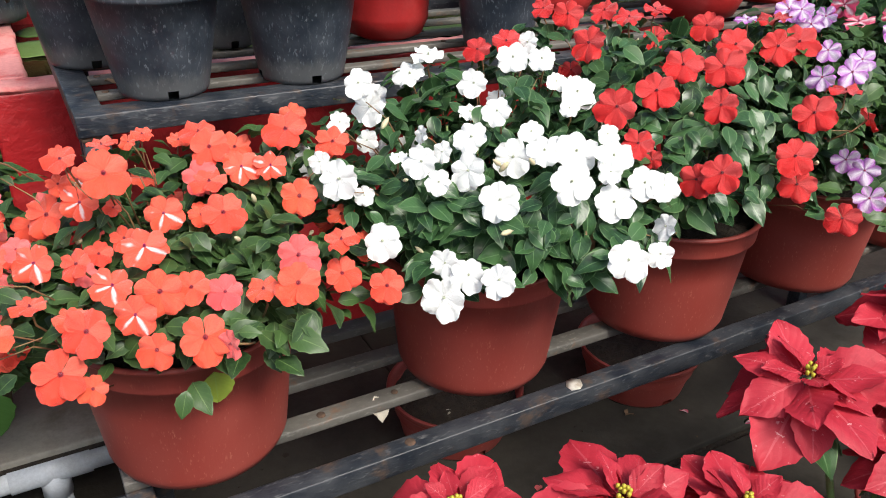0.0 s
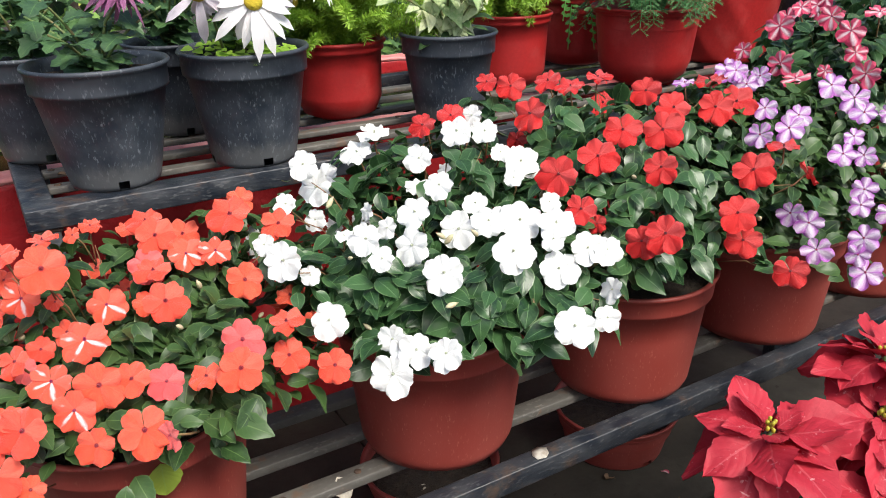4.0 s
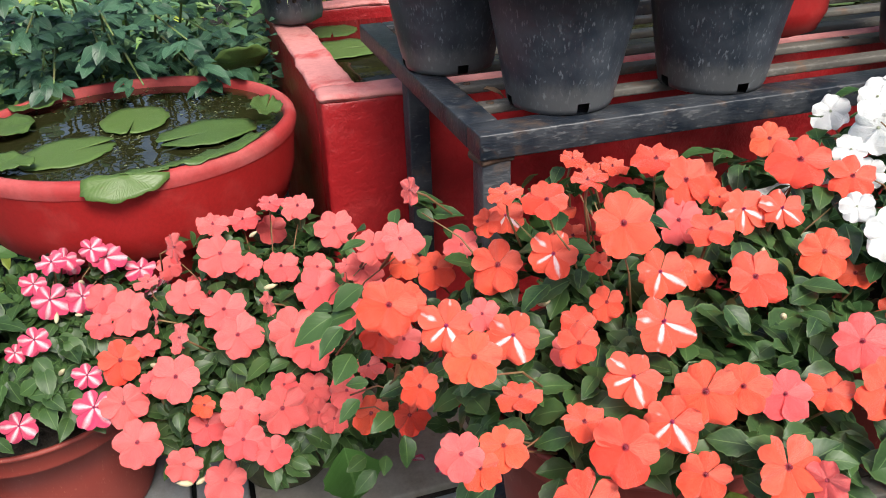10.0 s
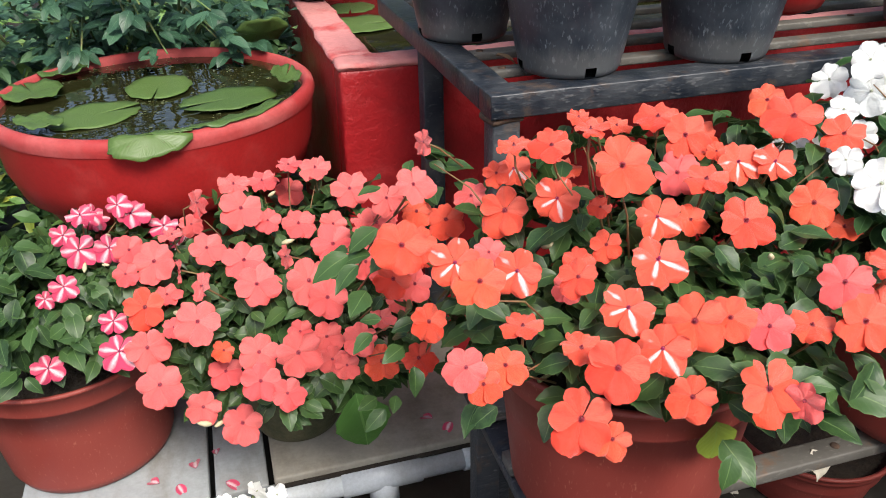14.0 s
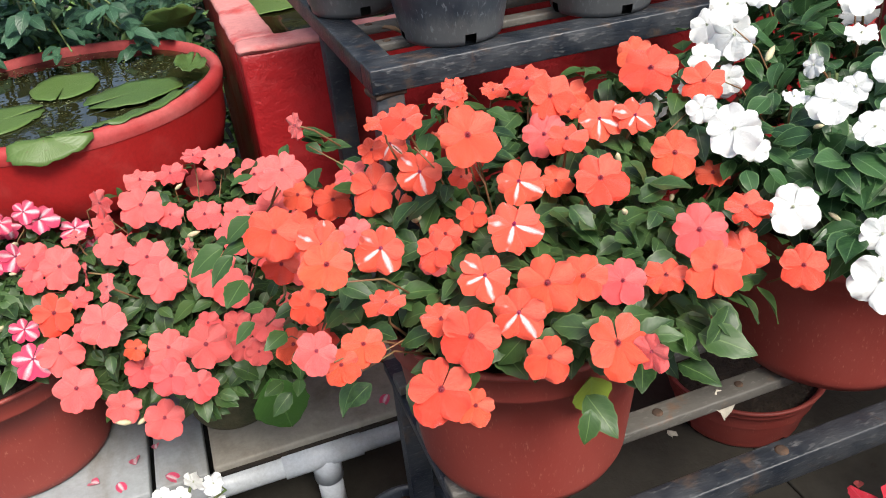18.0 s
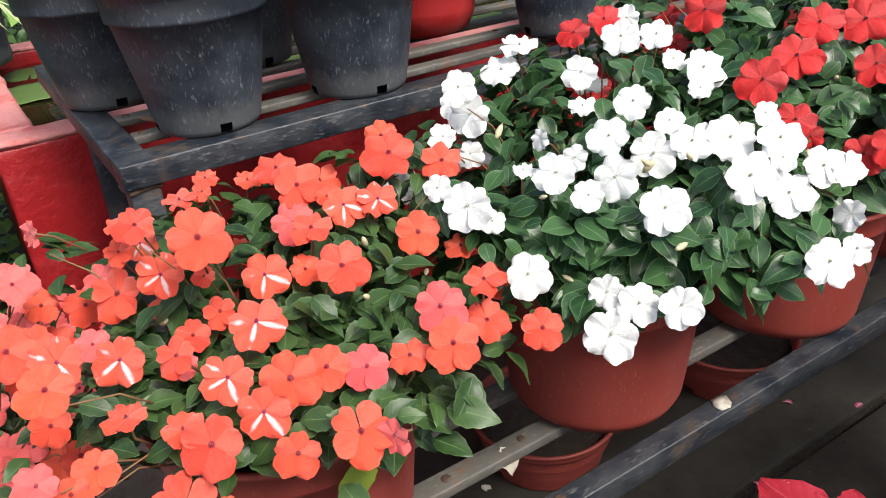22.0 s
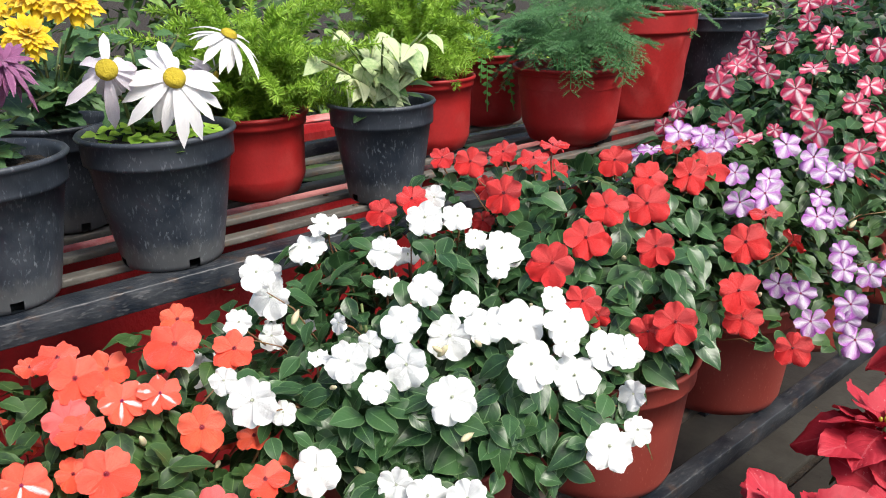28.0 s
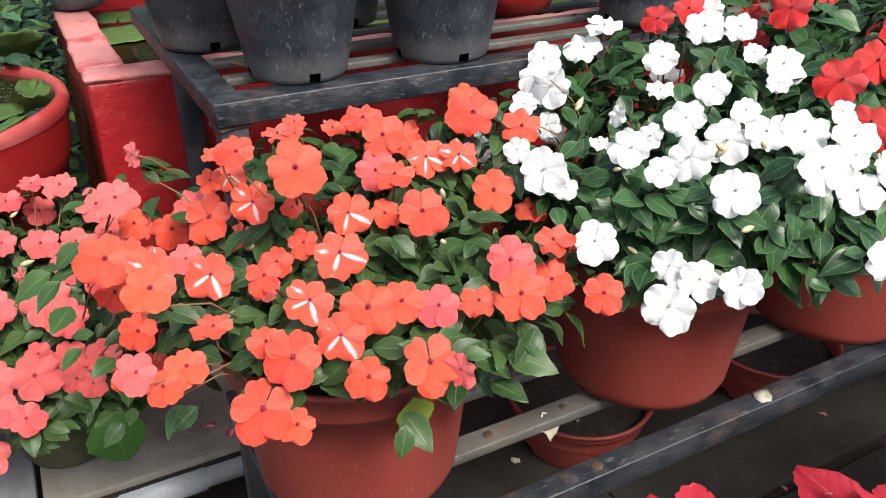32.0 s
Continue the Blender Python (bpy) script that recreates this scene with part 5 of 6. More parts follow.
for i in range(10):
    a = (-2.35, -1.95, -1.5, -1.1)[i] if i < 4 else rnd.uniform(0, 6.28)
    path = arch((0.06 * math.cos(a), 0.06 * math.sin(a), 0.15), (math.cos(a), math.sin(a)), 0.085, 0.14 if i < 4 else 0.2, 0.24, 16)
    bm = tube(path, 0.0013, 4)
    sd = Vector((-math.sin(a), math.cos(a), 0))
    for k in range(2, 17):
        d = (path[k] - path[k - 1]).normalized()
        ln = 0.026 * math.sin(math.pi * (0.25 + 0.68 * k / 16)) * rnd.uniform(0.9, 1.1)
        for sg in (-1, 1):
            o = (sd * sg + d * 0.25).normalized()
            q0 = path[k - 1] + d * (0.004 if sg > 0 else 0.0)
            bm.faces.new([bm.verts.new(q0 - d * 0.003), bm.verts.new(q0 + o * ln * 0.5 - d * 0.0048), bm.verts.new(q0 + o * ln), bm.verts.new(q0 + o * ln * 0.5 + d * 0.0048), bm.verts.new(q0 + d * 0.003)])
    bm.loops.layers.uv.verify()
    part("frond", bm, SWORD, p, smooth=False)
p = pot_plant("plume_fern", "wide red clay pot with fine drooping plume fern", (1.186, 1.128, RK), 0.110, 0.155, POT_RED, base=0.84, foot=0.045, rim_h=0.015)
plume_fern(p, (-0.01, -0.01, 0.14), 64, 0.12, 0.30, 18, FERN_DARK)
p = pot_plant("plume_fern", "red pot with swirled ridges and plume fern", (1.545, 1.25, RK), 0.148, 0.24, POT_RED, base=0.74, rim_h=0.05)
for o in p.children:
    if o.name.startswith("pot"):
        bm = bmesh.new()
        bm.from_mesh(o.data)
        bmesh.ops.subdivide_edges(bm, edges=[e for e in bm.edges if abs(e.verts[0].co.z - e.verts[1].co.z) > 0.02], cuts=6)
        for v in bm.verts:
            if 0.01 < v.co.z < 0.186:
                w = 1 + 0.035 * max(0.0, math.sin(7 * math.atan2(v.co.y, v.co.x) + v.co.z * 38)) ** 3
                v.co.x *= w
                v.co.y *= w
        bm.to_mesh(o.data)
        bm.free()
plume_fern(p, (0, 0, 0.225), 30, 0.14, 0.22, 19, FERN_DARK)
p = pot_plant("plant_pot", "large black plastic pot with a dry leaf", (1.86, 1.22, RK), 0.12, 0.21, POT_BLACK)
bushy(p, (0, 0, 0.18), MUM_LEAVES, 60, 0.14, 0.2, 21, 8)
SPX = thing("spider_plant", (-0.052, 1.915, 0.826), "black plastic bag pot with green and white striped spider plant", "potted plant", "pots on the rack")
bm = lathe([(0, 0.003), (0.045, 0.0), (0.056, 0.006), (0.060, 0.02), (0.060, 0.04), (0.061, 0.06), (0.063, 0.08), (0.064, 0.1), (0.066, 0.12), (0.068, 0.142), (0.064, 0.143), (0.060, 0.115), (0, 0.118)], 48)
for v in bm.verts:
    v.co += v.co.xy.to_3d() * 0.10 * noise.noise(Vector((v.co.x * 45, v.co.y * 45, v.co.z * 16)))
part("pot", bm, POT_BLACK, SPX, "wrinkled black plastic bag")
for a in (-2.1, -1.62, -1.15):
    hb = lathe([(0, 0.0), (0.0045, 0.0), (0.0045, 0.0015), (0, 0.001)], 12)
    ho = part("drain_hole", hb, SOIL, SPX)
    ho.matrix_basis = aim((0.0625 * math.cos(a), 0.0625 * math.sin(a), 0.05), (math.cos(a), math.sin(a), 0))
rnd = random.Random(22)
for i in range(84):
    a = rnd.uniform(0, 6.283) if i % 3 else rnd.uniform(-3.6, -1.2)
    ln = rnd.uniform(0.16, 0.27)
    rise = rnd.uniform(0.05, 0.22)
    path = arch((0.02 * math.cos(a), 0.02 * math.sin(a), 0.115), (math.cos(a), math.sin(a)), ln, rise, rise * rnd.uniform(0.6, 1.15) + 0.02, 8)
    bm = bmesh.new()
    uvl = bm.loops.layers.uv.new("UVMap")
    sd = Vector((-math.sin(a), math.cos(a), 0))
    rows = []
    for k, q in enumerate(path):
        w = 0.0075 * math.sin(math.pi * min(1, 0.3 + 0.72 * k / 8))
        rows.append([bm.verts.new(q - sd * w + Vector((0, 0, w * 0.6))), bm.verts.new(q), bm.verts.new(q + sd * w + Vector((0, 0, w * 0.6)))])
    for k in range(8):
        for c in (0, 1):
            f = bm.faces.new((rows[k][c], rows[k][c + 1], rows[k + 1][c + 1], rows[k + 1][c]))
            for lp, (kk, cc) in zip(f.loops, ((k, c), (k, c + 1), (k + 1, c + 1), (k + 1, c))):
                lp[uvl].uv = (cc / 2, 0.2 + kk / 10)
    part("leaf", bm, SPIDER, SPX)

# ---- water and lily pads ----
part("water", lathe([(0, 0.0), (0.1, 0), (0.2475, 0)], 60), WATER, bowl).location = (0, 0, 0.257)
bowl.scale = (0.962, 0.962, 1)
part("water", box(-0.029, 1.429, 0.70, 3.99, 2.059, 0.785, 0), WATER, tank)


def lily_pad(at, r, turn, seed=0, curl=0.0, tilt=0.0, drape=False, squash=0.9, label="flat green water lily pad"):
    """A thin round leaf with one narrow slit; drape lets it hang over the bowl rim."""
    rnd = random.Random(seed)
    bm = bmesh.new()
    uvl = bm.loops.layers.uv.new("UVMap")
    n, rings = 36, 5
    mid = bm.verts.new((0, 0, 0))
    grid = []
    slit = rnd.uniform(0.03, 0.09)
    for k in range(1, rings + 1):
        q = r * k / rings
        row = []
        for i in range(n + 1):
            a = slit * (k / rings) ** 0.5 + (2 * math.pi - 2 * slit * (k / rings) ** 0.5) * i / n
            w = 1 + 0.05 * math.sin(2 * a + seed) + (rnd.uniform(-0.05, 0.02) if k == rings else 0)
            wave = 0.05 * r * (k / rings) ** 2 * math.sin(5 * a + seed * 2) + 0.03 * r * (k / rings) ** 3 * math.sin(11 * a + seed)
            row.append(bm.verts.new((q * w * math.cos(a), q * w * math.sin(a) * squash, wave * (1 if drape or curl else 0.25) + curl * r * (k / rings) ** 2)))
        grid.append(row)
    for i in range(n):
        bm.faces.new((mid, grid[0][i], grid[0][i + 1]))
        for k in range(rings - 1):
            bm.faces.new((grid[k][i], grid[k + 1][i], grid[k + 1][i + 1], grid[k][i + 1]))
    for f in bm.faces:
        for lp in f.loops:
            lp[uvl].uv = ((math.atan2(lp.vert.co.y, lp.vert.co.x) / 6.283 * 9) % 1, lp.vert.co.xy.length / r)
    m = Matrix.Translation(at) @ Matrix.Rotation(turn, 4, "Z") @ Matrix.Rotation(tilt, 4, "X")
    if drape:
        inv = m.inverted()
        for v in bm.verts:
            q = m @ v.co
            d = math.hypot(q.x + 0.37, q.y - 1.545)
            q.z = 0.7755 + (q.z - at[2]) * 0.6 - max(0.0, d - 0.252) * 1.1 - max(0.0, 0.24 - d) * 0.32
            v.co = inv @ q
    ob = part("lily_pad", bm, PAD)
    md = ob.modifiers.new("thickness", "SOLIDIFY")
    md.thickness = 0.0012
    ob.matrix_world = m
    return tagged(ob, label, "lily pad", "lily pads")


W1, W2 = 0.7595, 0.7895
for i, (x, y, r, turn, cu, sq) in enumerate(((-0.46, 1.466, 0.072, 0.4, 0.0, 0.85), (-0.367, 1.58, 0.068, 4.6, 0.0, 0.85), (-0.257, 1.465, 0.074, 3.5, 0.0, 0.8), (-0.565, 1.60, 0.055, 2.0, 0.06, 0.9), (-0.53, 1.705, 0.045, 1.0, 0.1, 0.8), (-0.53, 1.42, 0.045, 5.5, 0.05, 0.6))):
    lily_pad((x, y, W1 + 0.0025 * i), r, turn, i, cu, 0.0, False, sq)
lily_pad((-0.37, 1.293, 0.78), 0.056, 0.05, 7, 0, 0, True, 0.42, "ragged lily pad hanging over the bowl rim")
lily_pad((-0.325, 1.328, 0.786), 0.056, 0.45, 8, 0, 0, True, 0.55, "lily pad lying over the bowl rim")
lily_pad((-0.24, 1.362, 0.781), 0.078, 0.72, 9, 0, 0, True, 0.38, "ragged lily pad hanging over the bowl rim")
lily_pad((-0.165, 1.475, 0.785), 0.045, 1.3, 10, 0.2, 0.35, False, 0.5, "curled lily pad leaning on the bowl rim")
lily_pad((-0.178, 1.735, 0.80), 0.055, 3.3, 11, 0.1, 0.75, False, 0.75, "lily leaf standing out of the water")
for i, (x, y, r) in enumerate(((0.015, 1.79, 0.088), (0.14, 1.58, 0.06), (0.24, 1.83, 0.08), (0.45, 1.65, 0.09), (0.68, 1.85, 0.08), (0.9, 1.62, 0.08), (1.15, 1.8, 0.09), (1.4, 1.6, 0.08), (1.7, 1.85, 0.09), (0.03, 1.95, 0.06))):
    lily_pad((x, y, W2 + 0.0015 * (i % 3)), r, i * 1.9, 20 + i)

# ---- small leaves and bits floating in the bowl ----
rnd = random.Random(77)
DUCKWEED = leaf_mat("duckweed", (0.05, 0.07, 0.02), (0.2, 0.23, 0.11))
verts, faces = [], []
for i in range(900):
    a, q = rnd.uniform(0, 6.283), 0.24 * math.sqrt(rnd.random())
    x, y = q * math.cos(a), q * math.sin(a)
    if noise.noise(Vector((x * 9, y * 9, 1.7))) < 0.05:
        continue
    s, t0 = rnd.uniform(0.0008, 0.003), rnd.uniform(0, 6.28)
    k = len(verts)
    verts += [(-0.37 + x + s * math.cos(t0 + 1.2566 * j), 1.545 + y + s * math.sin(t0 + 1.2566 * j), 0.7583) for j in range(5)]
    faces.append((k, k + 1, k + 2, k + 3, k + 4))
me = bpy.data.meshes.new("duckweed")
me.from_pydata(verts, [], faces)
me.materials.append(DUCKWEED)
tagged(new("duckweed", me), "scattered duckweed and bits floating on the bowl water", "duckweed", kind="stuff")

# ---- poinsettias in front of the rack ----
def poinsettia(at, heads, seed):
    rnd = random.Random(seed)
    top = thing("poinsettia", at, "red poinsettia with broad pointed bracts in a brown pot", "potted flower", "poinsettias")
    nursery_pot(top, 0.10, 0.16, POT_BROWN)
    for hx, hy, hz, sc in heads:
        c = Vector((hx, hy, hz)) - Vector(at)
        part("stem", tube([(0, 0, 0.14), Vector((0, 0, 0.14)).lerp(c, 0.6) + Vector((0, 0, 0.03)), c - Vector((0, 0, 0.006))], 0.005, 6), STEM, top)
        for i in range(9):
            a = rnd.uniform(0, 6.283)
            q = rnd.uniform(0, 0.011)
            b = part("cyathium", lathe([(0, -0.003), (0.0022, -0.001), (0.0024, 0.003), (0, 0.005)], 8), CYATHIA, top)
            b.location = c + Vector((q * math.cos(a), q * math.sin(a), 0.004 + rnd.uniform(0, 0.006)))
        for tier, (num, size, drop, reach) in enumerate(((5, 0.45, 0.5, 0.010), (7, 0.78, 0.12, 0.012), (10, 1.04, -0.26, 0.016))):
            for i in range(num):
                a = 6.283 * i / num + tier * 0.4 + rnd.uniform(-0.22, 0.22)
                way = Vector((math.cos(a), math.sin(a), drop + rnd.uniform(-0.4, 0.4)))
                s = sc * size * rnd.uniform(0.8, 1.15)
                me = OLD_BRACT if tier == 2 and rnd.random() < 0.06 else rnd.choice(BRACTS)
                place("bract", me, lay(c + Vector((math.cos(a), math.sin(a), 0)) * reach - Vector((0, 0, 0.007 * tier)), way, (rnd.uniform(-0.8, 0.8), -0.2 + rnd.uniform(-0.7, 0.7), 1), s), top)
        for i in range(7):
            a = 6.283 * i / 7 + rnd.uniform(-0.3, 0.3)
            way = Vector((math.cos(a), math.sin(a), -0.55))
            place("leaf", rnd.choice(LEAVES["dark"]), lay(c - Vector((0, 0, 0.05)), way, (0, 0, 1), 2.0 * rnd.uniform(0.8, 1.1)), top)
    return top


G = GROUND
poinsettia((0.775, 0.30, G), ((0.699, 0.384, 0.657, 1.0), (0.851, 0.341, 0.643, 1.0), (0.78, 0.26, 0.60, 1.0)), 1)
poinsettia((1.02, 0.33, G), ((0.925, 0.389, 0.685, 1.0), (1.115, 0.372, 0.672, 1.0), (1.02, 0.27, 0.63, 1.0)), 2)
poinsettia((0.36, 0.33, G), ((0.397, 0.355, 0.625, 1.0), (0.258, 0.445, 0.602, 0.86), (0.53, 0.31, 0.60, 1.0)), 3)
poinsettia((1.30, 0.36, G), ((1.28, 0.42, 0.67, 1.0), (1.43, 0.40, 0.66, 1.0)), 4)

# ---- under the racks ----
for x, y in ((0.575, 0.985), (1.0, 0.94)):
    e = thing("shallow_pot", (x, y, G), "shallow brown plastic pan of dark soil under the rack", "pot", "pans under the rack")
    nursery_pot(e, 0.128, 0.105, POT_BROWN, 0.8, soil_depth=0.025, rim_h=0.02)

# ---- small pots before the bench ----
e = thing("white_begonia", (-0.318, 0.975, G - 0.0), "small black pot of white begonia flowers before the bench", "potted flower")
nursery_pot(e, 0.055, 0.12, POT_BLACK)
rnd = random.Random(31)
for i in range(13):
    q = (rnd.uniform(-0.05, 0.05), rnd.uniform(-0.035, 0.045), 0.185 + rnd.uniform(-0.025, 0.015))
    flower_on(e, FLOWERS["white"][i % 5], q, (rnd.uniform(-0.7, 0.7), rnd.uniform(-0.8, 0.1), 0.7), (0, 0, 0.11), rnd.uniform(0.45, 0.75))
for q in ((-0.045, 0.02, 0.178), (-0.05, -0.03, 0.165)):
    flower_on(e, FLOWERS["pink"][1], q, (-0.5, -0.6, 0.5), (0, 0, 0.11), 0.6)
bushy(e, (0, 0, 0.1), LEAVES["dark"], 36, 0.06, 0.085, 32, 6, shrink=1.1)
for x, y, s in ((-0.045, 0.875, 0.07),):
    e = thing("plant_pot", (x, y, G), "small black plastic pot of dark soil on the ground", "pot")
    nursery_pot(e, s, 0.13, POT_BLACK, 0.8, soil_depth=0.018, rim_h=0.03)

# ---- fallen petals, paper and label ----
FALLEN = mesh_of(blade(0.022, 0.015, 5, 0.3, 0.25, 0.6, 0.55, 0, 0.05, 3), "petal", PINK)
FALLEN_CORAL = mesh_of(blade(0.022, 0.016, 5, 0.3, 0.2, 0.6, 0.55, 0, 0.06, 4), "petal", CORAL)
DRY = mesh_of(blade(0.03, 0.018, 6, 0.5, 0.5, 0.8, 0.45, 0.05, 0.12, 5), "leaf", worn("dry_brown_leaf", (0.25, 0.16, 0.09), (0.14, 0.08, 0.04), 0.8, 40))
PALE = mesh_of(blade(0.028, 0.02, 6, 0.5, 0.5, 0.8, 0.45, 0.05, 0.15, 6), "petal", worn("dry_pale_petal", (0.5, 0.46, 0.38), (0.3, 0.25, 0.2), 0.8, 60))
rnd = random.Random(40)
for x, y, z, me in ((-0.385, 1.115, 0.333, FALLEN), (-0.41, 1.09, 0.333, FALLEN), (-0.435, 1.10, 0.333, FALLEN), (-0.355, 1.135, 0.333, FALLEN), (-0.345, 1.075, 0.333, FALLEN), (-0.03, 1.115, 0.333, FALLEN), (-0.005, 1.10, 0.333, FALLEN), (1.02, 0.796, G + 0.003, FALLEN), (1.12, 0.72, G + 0.003, FALLEN), (0.434, 0.983, G + 0.003, PALE), (0.62, 0.76, G + 0.003, FALLEN_CORAL), (0.8, 0.7, G + 0.003, FALLEN), (0.54, 0.94, G + 0.086, PALE), (0.3, 0.80, G + 0.003, FALLEN_CORAL), (0.06, 1.10, 0.893, DRY), (0.9, 0.85, G + 0.003, DRY)):
    ob = new("fallen_petal", me)
    ob.matrix_world = lay((x, y, z), (rnd.uniform(-1, 1), rnd.uniform(-1, 1), 0), (rnd.uniform(-0.2, 0.2), rnd.uniform(-0.2, 0.2), 1), rnd.uniform(0.8, 1.2))
    tagged(ob, "small fallen petal lying flat and drying", "petal", "fallen petals")
verts, faces = [], []
rnd = random.Random(91)
for i in range(420):
    x, y = rnd.uniform(-0.5, 2.2), rnd.uniform(-0.1, 1.3)
    if noise.noise(Vector((x * 3, y * 3, 5.1))) < -0.05:
        continue
    s, t0 = 0.0016 * 5 ** rnd.random(), rnd.uniform(0, 6.28)
    k = len(verts)
    sx = rnd.uniform(0.3, 1.0)
    verts += [(x + s * math.cos(t0 + 1.047 * j) * (sx if j % 2 else 1), y + s * math.sin(t0 + 1.047 * j) * sx, G + 0.0008 + (0.0015 if j % 3 == 0 else 0)) for j in range(6)]
    faces.append(tuple(range(k, k + 6)))
me = bpy.data.meshes.new("litter")
me.from_pydata(verts, [], faces)
me.materials.append(worn("dark_litter", (0.02, 0.014, 0.009), (0.09, 0.06, 0.03), 0.9, 9, 0.5, 0.6))
tagged(new("litter", me), "crumbs of soil and bits of dry leaf on the paving", "litter", kind="stuff")
ob = new("dry_flower", PALE)
ob.matrix_world = lay((0.282, 0.705, 0.547), (0.15, -0.5, -0.5), (0, -0.6, 0.8), 1.3)
tagged(ob, "withered pale flower caught on a slat", "flower")
PALE_PAPER = worn("dirty_paper", (0.5, 0.48, 0.42), (0.25, 0.2, 0.15), 0.8, 80)
ob = part("paper_scrap", lathe([(0.012, 0.0), (0.0125, 0.001), (0.0, 0.0015)], 7, None, 0.25), PALE_PAPER)
ob.matrix_world = pose(0.535, 0.604, 0.5475, 0, 0, 20)
tagged(ob, "torn scrap of white paper on the iron rail", "scrap")

# ---- hedge and bushes behind ----
def leaf_cloud(name, label, lo, hi, count, size, material, seed, category, ragged=0.35):
    """Many small leaves filling an uneven thicket, each with its own tilt."""
    rnd = random.Random(seed)
    verts, faces = [], []
    while len(faces) < count * 4:
        p = Vector((rnd.uniform(lo[0], hi[0]), rnd.uniform(lo[1], hi[1]), rnd.uniform(lo[2], hi[2])))
        top = hi[2] - ragged * (hi[2] - lo[2]) * (0.5 + 0.5 * noise.noise(Vector((p.x * 2.2, p.y * 2.2, seed))))
        if p.z > top or noise.noise(p * 5) < -0.18 or p.y > hi[1] - 0.5 * (hi[1] - lo[1]) * (0.5 + 0.5 * noise.noise(Vector((p.x * 1.7, p.z, 4.0)))) + 0.1:
            continue
        s = size * rnd.uniform(0.6, 1.3)
        way = Vector((rnd.uniform(-1, 1), rnd.uniform(-1, 0.6), rnd.uniform(-0.6, 0.4)))
        m = lay(p, way, (rnd.uniform(-0.5, 0.5), rnd.uniform(-0.8, 0.2), 1), s)
        k = len(verts)
        for q in ((0, 0, 0), (0.26, 0.35, 0.05), (0, 0.45, 0), (-0.26, 0.35, 0.05), (0.2, 0.7, 0.02), (0, 1, -0.12), (-0.2, 0.7, 0.02)):
            verts.append(m @ Vector(q))
        faces += [(k, k + 1, k + 2), (k, k + 2, k + 3), (k + 1, k + 4, k + 5, k + 2), (k + 2, k + 5, k + 6, k + 3)]
    me = bpy.data.meshes.new(name)
    me.from_pydata(verts, [], faces)
    me.materials.append(material)
    ob = new(name, me)
    return tagged(ob, label, category, kind="stuff")


def hedge_mat(name, stops):
    m = mat(name, stops[0][1], 0.5, 0, 0.4)
    isl = m.node_tree.nodes.new("ShaderNodeNewGeometry").outputs["Random Per Island"]
    link(m, ramp(m, isl, stops), bsdf(m).inputs["Base Color"])
    return m


HEDGE = hedge_mat("hedge_leaf", [(0.0, (0.03, 0.07, 0.02)), (0.6, (0.075, 0.16, 0.045)), (0.9, (0.16, 0.28, 0.06)), (1.0, (0.38, 0.42, 0.06))])
ROSE = hedge_mat("bush_leaf_joined", [(0.0, (0.03, 0.08, 0.045)), (0.7, (0.07, 0.16, 0.085)), (1.0, (0.17, 0.27, 0.08))])
leaf_cloud("hedge", "tangled green hedge behind the pots", (-2.4, 2.35, 0.17), (4.5, 3.2, 1.03), 10000, 0.07, HEDGE, 3, "hedge", 0.16)
leaf_cloud("hedge", "dense green undergrowth behind the bowl", (-1.6, 1.88, 0.17), (-0.12, 2.35, 0.86), 3000, 0.05, HEDGE, 4, "hedge")



def garden_tree(x, y, height, seed, count):
    """A tree with a tapered trunk, limbs and a gappy crown of leaf clumps."""
    rnd = random.Random(seed)
    tree = thing("tree", (x, y, GROUND), "tall green garden tree standing behind the hedge", "tree", "trees behind")
    part("trunk", tube([(0, 0, 0), (0.05, 0.02, height * 0.3), (-0.04, 0.05, height * 0.62), (0.02, 0, height * 0.9)], 0.09, 9, None, 0.3), BARK, tree)
    verts, faces = [], []
    for i in range(16):
        a = 6.283 * i / 16 + rnd.uniform(-0.3, 0.3)
        z0 = height * rnd.uniform(0.22, 0.8)
        reach = rnd.uniform(0.7, 1.5)
        end = Vector((reach * math.cos(a), reach * math.sin(a), z0 + rnd.uniform(0.2, 0.8)))
        part("limb", tube([(0, 0, z0), Vector((0, 0, z0)).lerp(end, 0.5) + Vector((0, 0, 0.1)), end], 0.03, 6, None, 0.3), BARK, tree)
        for j in range(5):
            c = Vector((0, 0, z0)).lerp(end, 0.35 + 0.16 * j) + Vector((rnd.uniform(-0.3, 0.3), rnd.uniform(-0.3, 0.3), rnd.uniform(-0.25, 0.3)))
            for n in range(count // 80):
                p = c + Vector((rnd.gauss(0, 0.16), rnd.gauss(0, 0.16), rnd.gauss(0, 0.12)))
                m = lay(p, (rnd.uniform(-1, 1), rnd.uniform(-1, 1), rnd.uniform(-0.8, 0.4)), (rnd.uniform(-0.6, 0.6), rnd.uniform(-0.6, 0.6), 1), rnd.uniform(0.08, 0.14))
                k = len(verts)
                verts += [m @ Vector(q) for q in ((0, 0, 0), (0.26, 0.45, 0.04), (0, 1, -0.1), (-0.26, 0.45, 0.04))]
                faces += [(k, k + 1, k + 2), (k, k + 2, k + 3)]
    me = bpy.data.meshes.new("crown")
    me.from_pydata(verts, [], faces)
    me.materials.append(HEDGE)
    crown = new("crown", me)
    crown.parent = tree
    crown["kind"] = "stuff"


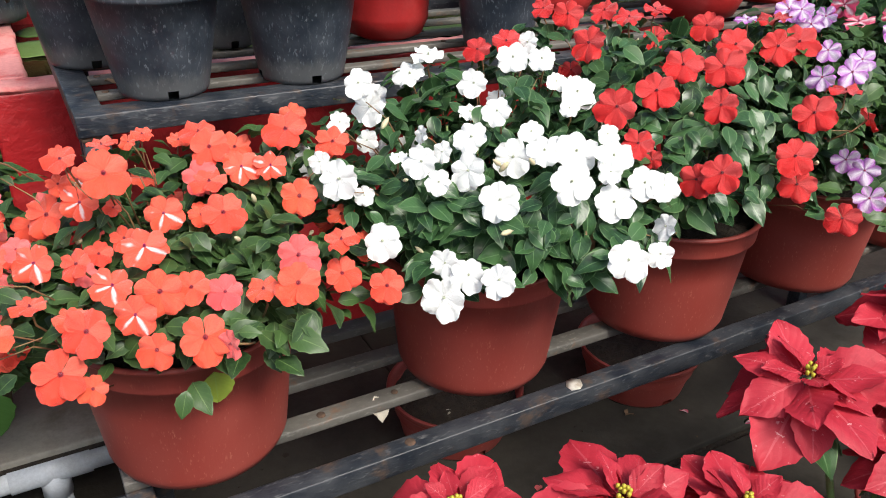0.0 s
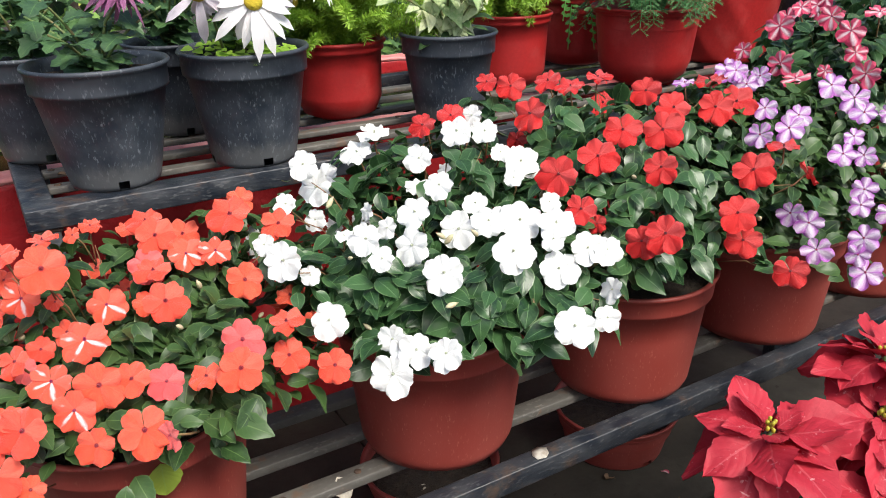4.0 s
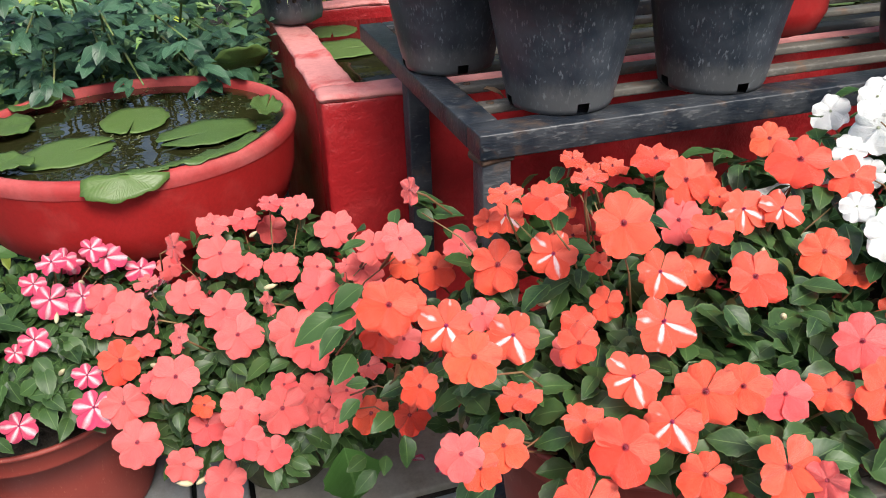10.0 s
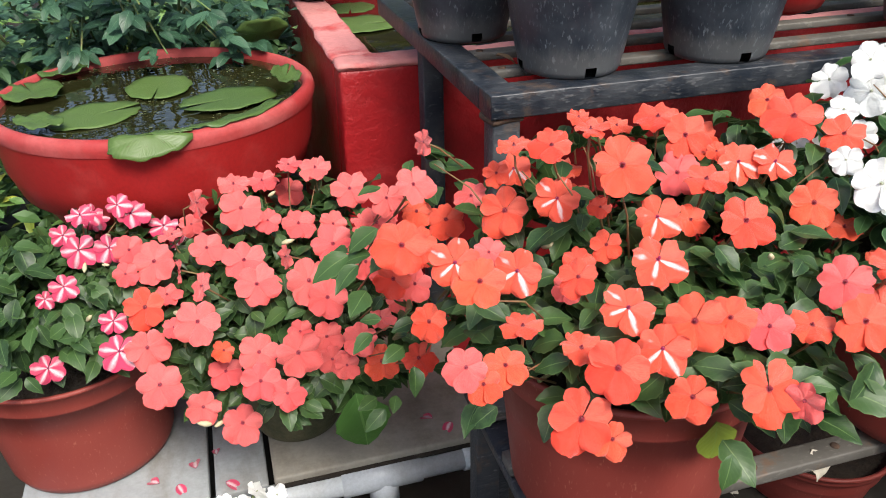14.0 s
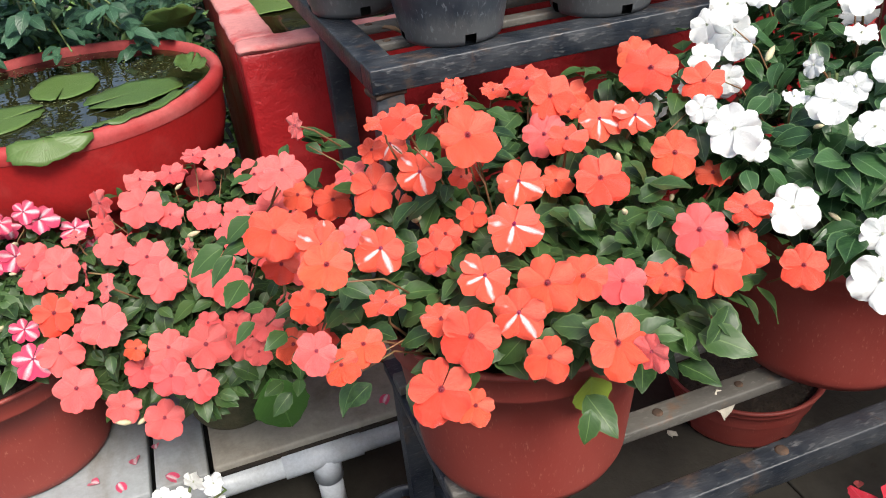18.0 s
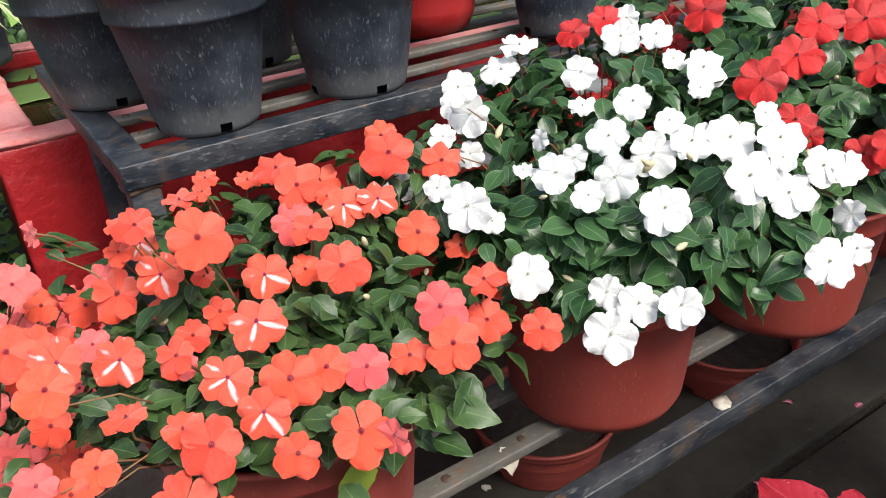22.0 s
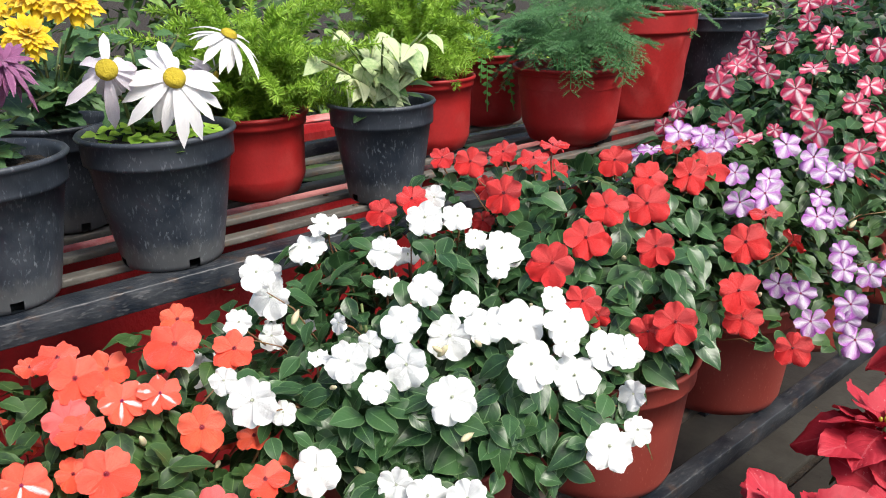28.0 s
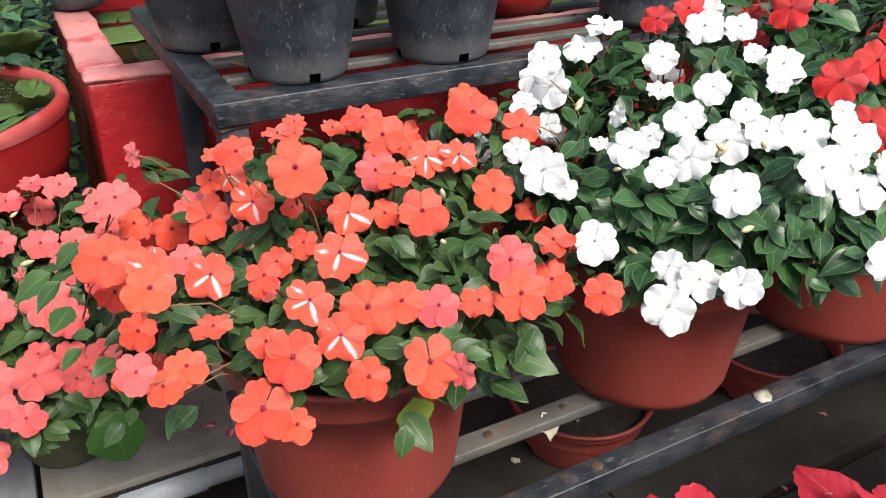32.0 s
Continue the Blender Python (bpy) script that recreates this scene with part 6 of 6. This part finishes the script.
BARK = worn("grey_brown_bark", (0.10, 0.075, 0.055), (0.05, 0.04, 0.03), 0.9, 12, 0.4, 0.7, 60, 1.0, dist=0.01)
for x, y, height, seed in ((-2.1, 4.6, 3.2, 61), (0.55, 4.8, 3.6, 62), (1.9, 4.6, 3.3, 63), (3.4, 4.8, 3.5, 64)):
    garden_tree(x, y, height, seed, 3200)
BUSH_LEAVES = [mesh_of(blade(0.05, 0.029, 7, 0.2, 0.15 + 0.12 * s, 0.85, 0.45, 0.05, 0.03, s), "leaf", LEAF_BUSH) for s in range(4)]
leaf_cloud("hedge", "dense dark hedge behind the tank", (-0.05, 2.18, 0.17), (4.6, 2.75, 1.5), 8000, 0.06, HEDGE, 9, "hedge")
leaf_cloud("bush", "leafy rose bush behind the bowl", (-1.25, 1.84, 0.62), (-0.10, 2.15, 0.92), 2600, 0.042, ROSE, 6, "bush")
bush = thing("bush", (-0.5, 2.02, G), "leafy green bush leaning over the bowl", "bush")
rnd = random.Random(50)
for i in range(34):
    end = Vector((rnd.uniform(-0.5, 0.40), rnd.uniform(-0.42, -0.12), rnd.uniform(0.62, 0.86)))
    if i > 19:
        end = Vector((rnd.uniform(-0.16, 0.36), rnd.uniform(-0.37, -0.22), rnd.uniform(0.60, 0.72)))
    path = [Vector((rnd.uniform(-0.2, 0.2), 0, 0)), Vector((end.x * 0.6, 0.05, 0.5)), end * 0.8 + Vector((0, 0.05, 0.16)), end]
    part("branch", tube(path, 0.004, 5, None, 0.4), STEM, bush)
    for k in range(9):
        t = 0.35 + 0.65 * k / 8
        j = 1 if t < 0.6 else 2
        q = path[j].lerp(path[j + 1], (t - 0.35) / 0.25 if j == 1 else (t - 0.6) / 0.4)
        tw = Vector((rnd.uniform(-1, 1), rnd.uniform(-1, 0.1), rnd.uniform(-0.3, 0.3))).normalized()
        for m_, dv in ((0.0, 0.0), (0.02, 0.9), (0.02, -0.9)):
            w = (tw + tw.cross(Vector((0, 0, 1))) * dv).normalized()
            place("leaf", rnd.choice(BUSH_LEAVES), lay(q + tw * (0.03 - m_ * 0.5), w, (rnd.uniform(-0.4, 0.4), -0.4, 1), rnd.uniform(0.4, 0.82)), bush)
